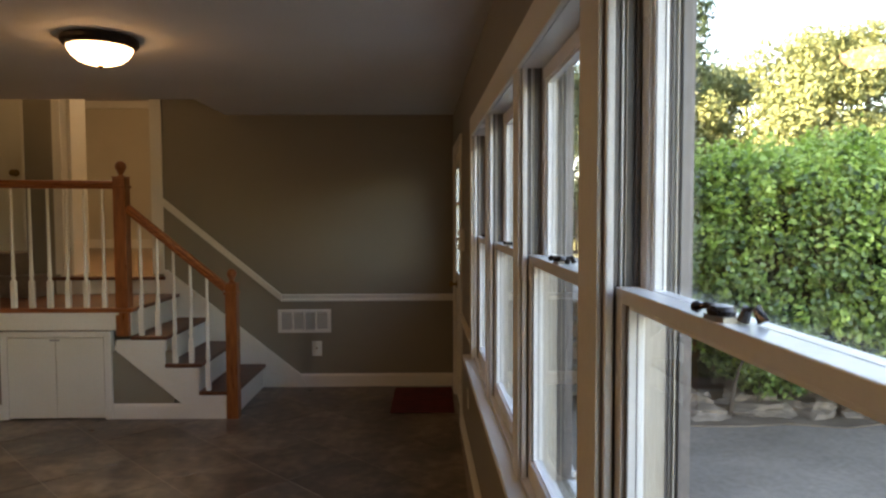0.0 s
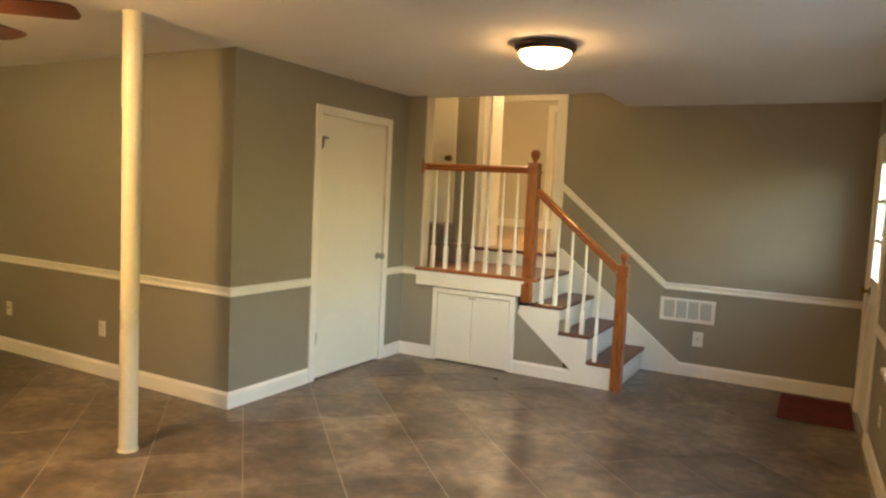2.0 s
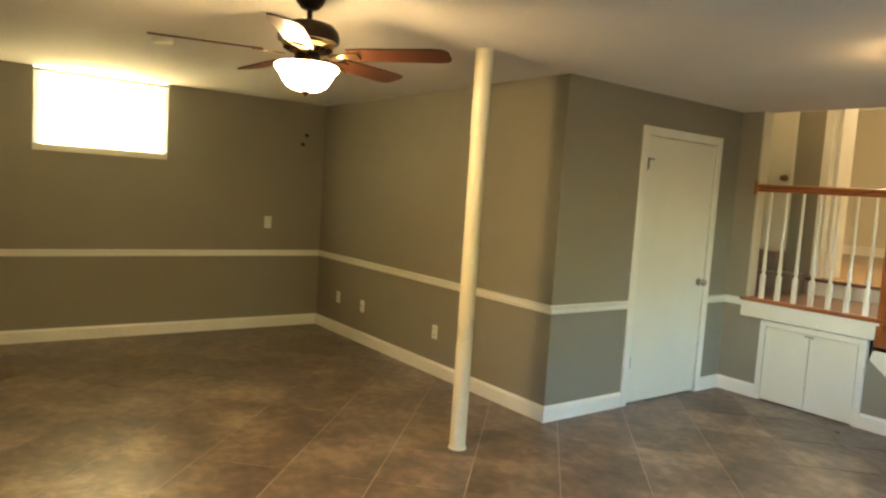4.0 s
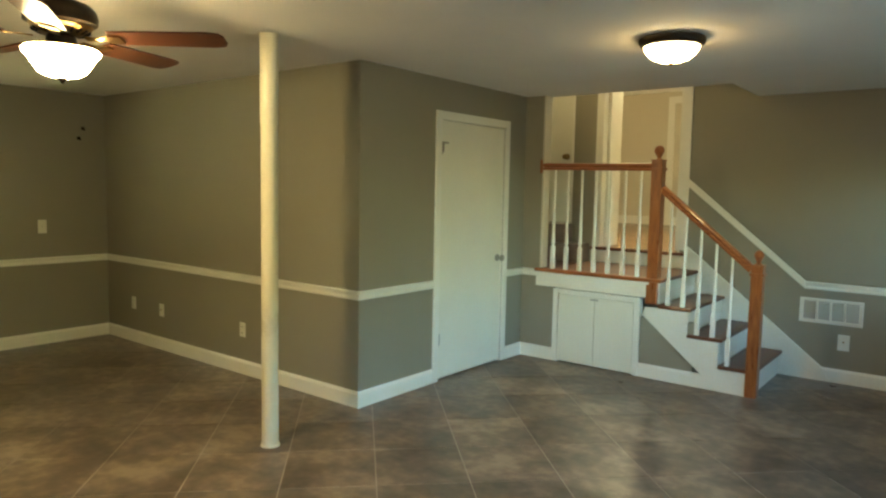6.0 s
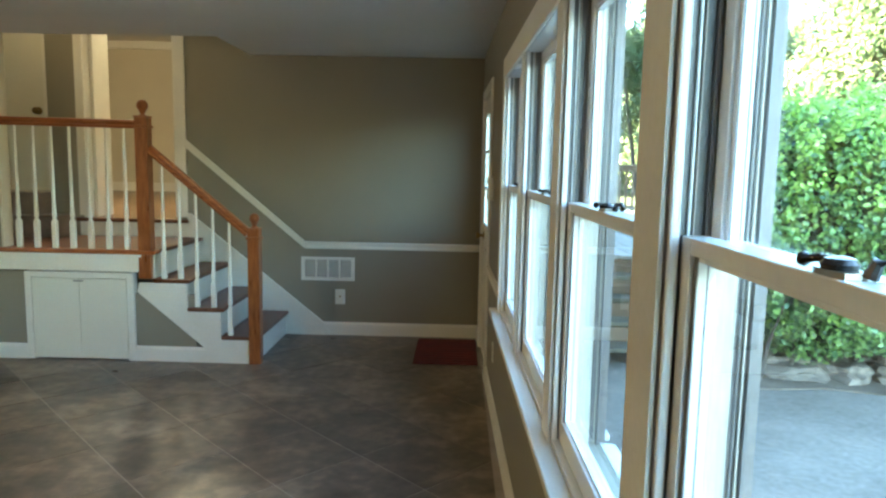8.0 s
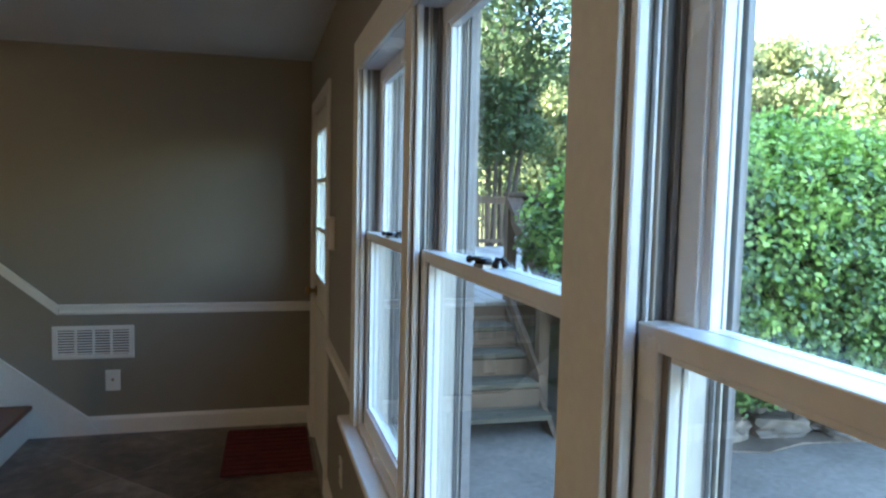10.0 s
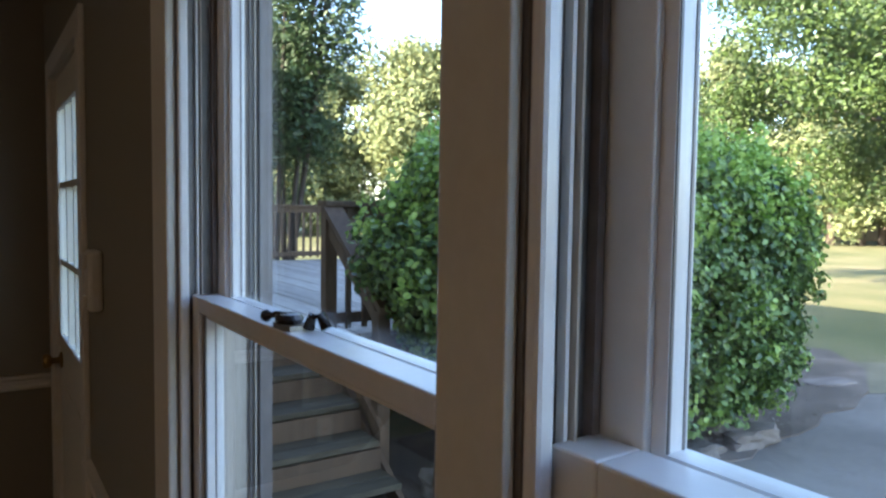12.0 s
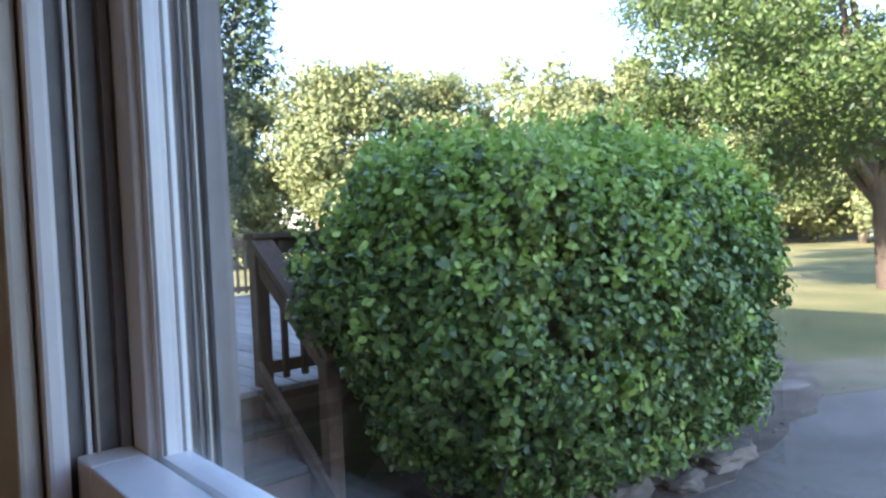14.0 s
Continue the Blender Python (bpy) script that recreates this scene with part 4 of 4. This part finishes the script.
part("lower_rail", prism([(6.40, 0.05), (6.40, 0.14), (7.30, 0.76), (7.30, 0.67)], "x", 2.80, 2.838), DECKP, hand)


def hedge_shell(n, seed, x0, x1, y0, y1, z0, z1, depth):
    """Points in a rounded, lumpy box's outer shell, and their outward directions."""
    rng = np.random.default_rng(seed)
    d = rng.normal(0, 1, (n, 3))
    d[:, 2] = np.where(d[:, 2] < -0.95, -d[:, 2], d[:, 2])
    d /= np.abs(d).max(1)[:, None] ** 0.36 * np.linalg.norm(d, axis=1)[:, None] ** 0.64
    nor = d / np.linalg.norm(d, axis=1)[:, None]
    lump = 1 + 0.07 * np.sin(5.1 * nor[:, 0] + 3 * nor[:, 2]) * np.cos(4.3 * nor[:, 2] + 2 * nor[:, 0]) + 0.035 * np.sin(17 * nor[:, 0] + 4) * np.sin(15 * nor[:, 2] + 11 * nor[:, 1])
    inward = 1 - depth * rng.random(n) ** 1.6
    c = np.array([(x0 + x1) / 2, (y0 + y1) / 2, (z0 + z1) / 2])
    h = np.array([(x1 - x0) / 2, (y1 - y0) / 2, (z1 - z0) / 2])
    pts = c + d * h * (lump * inward)[:, None]
    low = np.clip((pts[:, 2] + 0.2) / 1.5, 0, 1)
    pts[:, 0] = np.where(pts[:, 0] < c[0], c[0] + (pts[:, 0] - c[0]) * (0.56 + 0.44 * low), pts[:, 0])
    pts[:, 1] = c[1] + (pts[:, 1] - c[1]) * (0.82 + 0.18 * low)
    return pts, nor


hedge = thing("holly_hedge", "dense clipped green holly hedge in front of the deck", "hedge")
cen, out = hedge_shell(5600, 3, 2.68, 6.36, 5.32, 7.10, -0.36, 2.03, 0.13)
rng = np.random.default_rng(12)
cen += out * rng.normal(0, 0.07, (len(cen), 1))
tuft = rng.normal(0, 1, (len(cen), 26, 3))
tuft /= np.linalg.norm(tuft, axis=2)[:, :, None]
reach = 0.085 * rng.uniform(0.7, 1.35, (len(cen), 1, 1))
pts = (cen[:, None, :] + tuft * reach * rng.uniform(0.5, 1.0, (len(cen), 26, 1)) * [1, 1, 1.15]).reshape(-1, 3)
nor = (tuft * 0.8 + out[:, None, :] * 0.5 + [0, 0, 0.25]).reshape(-1, 3)
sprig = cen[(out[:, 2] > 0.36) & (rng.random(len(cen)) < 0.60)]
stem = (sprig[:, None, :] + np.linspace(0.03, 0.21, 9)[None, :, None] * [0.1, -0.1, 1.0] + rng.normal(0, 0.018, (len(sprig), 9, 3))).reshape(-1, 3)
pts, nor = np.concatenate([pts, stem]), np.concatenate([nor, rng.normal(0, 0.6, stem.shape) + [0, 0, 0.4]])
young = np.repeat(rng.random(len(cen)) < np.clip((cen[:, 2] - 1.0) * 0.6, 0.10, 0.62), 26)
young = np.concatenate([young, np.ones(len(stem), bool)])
keep = pts[:, 2] > 0.0 + 0.06 * np.sin(3.1 * pts[:, 0]) + 0.10 * np.clip(pts[:, 0] - 4.6, 0, 2)
leaves("foliage", pts[keep & ~young], nor[keep & ~young], 0.036, HEDGE, hedge, 5, "glossy small green leaves", 1.0, 1.35, True)
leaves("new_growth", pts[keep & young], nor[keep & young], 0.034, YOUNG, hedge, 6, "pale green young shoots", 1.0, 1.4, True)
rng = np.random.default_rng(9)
# solid core, near-black to paint shade in the gaps and block the view
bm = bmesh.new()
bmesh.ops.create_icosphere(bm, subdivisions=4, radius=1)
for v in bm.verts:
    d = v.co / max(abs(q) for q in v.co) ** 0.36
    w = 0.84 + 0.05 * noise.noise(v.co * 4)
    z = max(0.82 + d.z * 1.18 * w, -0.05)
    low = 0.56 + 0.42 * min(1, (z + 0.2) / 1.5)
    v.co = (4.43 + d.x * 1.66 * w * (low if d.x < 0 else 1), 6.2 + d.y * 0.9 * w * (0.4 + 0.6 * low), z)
part("shade_core", bm, CORE, hedge, "near-black solid core standing in for shade between leaves")
bm = bmesh.new()
for k in range(12):
    x, y = 3.35 + 0.18 * k + rng.uniform(-0.05, 0.05), 5.95 + rng.uniform(-0.2, 0.2)
    tube([(x, y, GROUND + 0.03), (x + rng.uniform(-0.1, 0.1), y - 0.05, 0.05), (x + rng.uniform(-0.2, 0.2), y - 0.15, 0.5)], [0.022, 0.017, 0.008], 6, bm)
part("stems", bm, BARK, hedge)


def stone(x, y, size, seed):
    rng = random.Random(seed)
    bm = bmesh.new()
    bmesh.ops.create_icosphere(bm, subdivisions=3, radius=1)
    for v in bm.verts:
        d = v.co / max(abs(q) for q in v.co) ** 0.85
        w = 0.92 + 0.42 * noise.noise(v.co * 1.5 + Vector((seed, 0, 0))) + 0.16 * noise.noise(v.co * 4.5 + Vector((0, seed, 0)))
        v.co = Vector((d.x * size[0] * w, d.y * size[1] * w, d.z * size[2] * w))
    ob = finish("border_stone", bm, STONE, place=pose(x, y, GROUND + size[2] * 0.75, 0, 0, rng.uniform(-25, 25)))
    return tagged(ob, "rough grey-brown fieldstone edging the hedge bed", "stone", "stones edging the bed")


rng = random.Random(4)
x = 2.95
while x < 5.75:
    w = rng.uniform(0.16, 0.30)
    stone(x + w, 5.86 + 0.05 * math.sin(x * 2) - 0.07 * (x - 4.4) + rng.uniform(-0.05, 0.05), (w, rng.uniform(0.14, 0.21), rng.uniform(0.06, 0.10)), int(x * 100))
    if x < 4.6:
        stone(x + w, 6.14 + rng.uniform(-0.04, 0.04), (w * 0.8, 0.16, rng.uniform(0.10, 0.14)), int(x * 77))
    x += 2 * w + rng.uniform(0.0, 0.06)
stone(8.2, 6.38, (0.27, 0.14, 0.03), 31)

# dead leaves and chips on the bare soil
litter = thing("leaf_litter", "scattered pale dead leaves and chips on soil", "leaf litter", kind="stuff")
lrng = np.random.default_rng(77)
at = np.stack([lrng.uniform(3.0, 8.6, 420), 5.72 + lrng.random(420) ** 1.5 * 0.95, np.full(420, GROUND + 0.040)], 1)
leaves("dead_leaves", at, np.tile([0.0, 0.0, 1.0], (420, 1)), 0.028, LITTER, litter, 78, bias=2.4, long=1.3)


# ---- trees ----
def tree(name, label, base, trunks, clumps, leaf, mat, seed, density, long=1.6):
    """trunks: (points, radii) lists; clumps: (centre, (rx, ry, rz)) tufts of leaves."""
    t = thing(name, label, "tree")
    bm = bmesh.new()
    for pts, rad in trunks:
        tube(pts, rad, 9, bm)
    part("trunk", bm, BARK, t, smooth=True)
    rng = np.random.default_rng(seed)
    P, N = [], []
    for c, r in clumps:
        r = np.array(r)
        n = max(20, int(density * (r[0] * r[1] + r[0] * r[2] + r[1] * r[2])))
        d = rng.normal(0, 1, (n, 3))
        d /= np.linalg.norm(d, axis=1)[:, None]
        rad = rng.uniform(0.45, 1.12, n)[:, None] * (1 + 0.22 * np.sin(6 * d[:, :1] + c[0]) * np.sin(5 * d[:, 2:] + c[2]))
        P.append(np.array(c) + d * r * rad)
        N.append(d)
    leaves("crown", np.concatenate(P), np.concatenate(N), leaf, mat, t, seed + 1, bias=0.6, long=long)
    return t


def wood_edge():
    """The far wood: many trees in an uneven row."""
    rng = random.Random(21)
    for k in range(56):
        a = radians(-12 + 128 * k / 55 + rng.uniform(-1, 1))
        dist = rng.uniform(41, 52)
        x, y = 3 + dist * math.sin(a), 4 + dist * math.cos(a)
        h = rng.uniform(11.5, 14.0)
        clumps = []
        for j in range(24):
            z = h * rng.uniform(0.04, 0.93)
            w = 3.4 * (1 - 0.55 * z / h)
            clumps.append(((x + rng.uniform(-w, w), y + rng.uniform(-w, w), z), (rng.uniform(1.0, 1.9), rng.uniform(1.0, 1.9), rng.uniform(0.9, 1.6))))
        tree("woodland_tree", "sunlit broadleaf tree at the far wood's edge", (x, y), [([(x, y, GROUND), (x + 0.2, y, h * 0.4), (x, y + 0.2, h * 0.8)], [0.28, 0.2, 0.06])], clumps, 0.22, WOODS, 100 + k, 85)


wood_edge()

# many-stemmed dark tree behind the deck
rng = random.Random(8)
bx_, by_ = 5.3, 15.4
trunks, clumps = [], []
for k in range(11):
    a = rng.uniform(0, 6.28)
    sx, sy = math.cos(a), math.sin(a)
    top = rng.uniform(4.5, 7.2)
    sp = rng.uniform(0.4, 1.5)
    trunks.append(([(bx_ + 0.35 * sx, by_ + 0.25 * sy, GROUND), (bx_ + 0.6 * sx * sp, by_ + 0.5 * sy * sp, top * 0.45), (bx_ + 0.95 * sx * sp, by_ + 0.9 * sy * sp, top)], [0.055, 0.04, 0.012]))
    for j in range(9):
        f = rng.uniform(0.40, 1.02)
        clumps.append(((bx_ + sx * sp * f * 1.0 + rng.uniform(-0.45, 0.45), by_ + sy * sp * f + rng.uniform(-0.4, 0.4), top * f), (0.42, 0.42, 0.55)))
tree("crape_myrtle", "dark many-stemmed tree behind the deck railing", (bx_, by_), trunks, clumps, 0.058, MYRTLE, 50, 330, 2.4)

# spreading shade tree on the lawn
rng = random.Random(13)
tx, ty = 19.0, 8.6
trunks = [([(tx, ty, GROUND), (tx - 0.3, ty, 1.6), (tx - 1.0, ty + 0.2, 3.4), (tx - 1.6, ty + 0.3, 6.5)], [0.27, 0.21, 0.16, 0.05])]
clumps = []
for k in range(25):
    a = rng.uniform(0, 6.28)
    r0 = rng.uniform(1.6, 6.0)
    z1 = rng.uniform(2.7, 9.5)
    ex, ey = tx - 1.2 + r0 * math.cos(a), ty + r0 * math.sin(a)
    trunks.append(([(tx - 0.5, ty + 0.1, 1.8 + 0.1 * k), ((tx - 0.5 + ex) / 2, (ty + ey) / 2, (2.4 + z1) / 2 + 0.4), (ex, ey, z1)], [0.12, 0.07, 0.02]))
    for j in range(6):
        clumps.append(((ex + rng.uniform(-1.3, 1.3), ey + rng.uniform(-1.3, 1.3), z1 + rng.uniform(-0.8, 1.0)), (rng.uniform(0.6, 1.2), rng.uniform(0.6, 1.2), rng.uniform(0.35, 0.7))))
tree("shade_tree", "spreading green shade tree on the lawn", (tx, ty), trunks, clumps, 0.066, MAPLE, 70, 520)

# a far neighbour's house under the trees
far_house = thing("neighbour_house", "small pale house across the lawn", "house", pose(56.0, 26.6, GROUND, 0, 0, -65))
part("wall", boxes((-5, -3, 0, 5, 3, 2.9)), SIDING, far_house)
part("roof", prism([(-3.5, 2.88), (3.5, 2.88), (0, 4.6)], "x", -5.4, 5.4), ROOF, far_house)
for x in (-3.6, -1.2, 2.2):
    w = part("window", boxes((x - 0.5, -3.05, 0.9, x + 0.5, -2.99, 2.2)), TRIM, far_house)
    part("pane", boxes((x - 0.42, -3.07, 0.98, x + 0.42, -3.045, 2.12)), DARK, w)
part("door", boxes((0.1, -3.05, 0.05, 1.0, -2.99, 2.1)), TAUPE, far_house)

# ---- floor tiles ----
PITCH, GAP, ORG = 0.345, 0.0052, (-0.356, 3.535)


def clipped(poly, lo, hi):
    """Cuts a convex outline to the room's rectangle."""
    for ax in (0, 1):
        for lim, sgn in ((lo[ax], 1), (hi[ax], -1)):
            out = []
            for i, p in enumerate(poly):
                q = poly[(i + 1) % len(poly)]
                a, b = sgn * (p[ax] - lim), sgn * (q[ax] - lim)
                if a >= 0:
                    out.append(p)
                if a * b < 0:
                    t = a / (a - b)
                    out.append((p[0] + t * (q[0] - p[0]), p[1] + t * (q[1] - p[1])))
            poly = out
            if len(poly) < 3:
                return []
    return poly


whole = None
h = PITCH - GAP
for i in range(-24, 25):
    for k in range(-24, 25):
        cx, cy = ORG[0] + PITCH * (i + k), ORG[1] + PITCH * (i - k)
        cy += PITCH
        if cx < DOORX - 0.4 and cy > BLOCKY + 0.4 or cx < -0.8 and cy > STAIRY + 0.5:
            continue
        raw = [(h, 0), (0, h), (-h, 0), (0, -h)]
        poly = clipped([(cx + p[0], cy + p[1]) for p in raw], (WEST, BACK), (1.0, FAR))
        if len(poly) < 3:
            continue
        full = len(poly) == 4 and all(abs(poly[q][0] - cx - raw[q][0]) < 1e-6 for q in range(4))
        if full and whole is not None:
            t = new("tile", whole)
        else:
            bm = prism([(p[0] - cx, p[1] - cy) for p in poly], "z", -0.006, 0.0)
            t = finish("tile", bm, TILE)
            if full:
                whole = t.data
        t.location = (cx, cy, 0)
        t.parent = floor
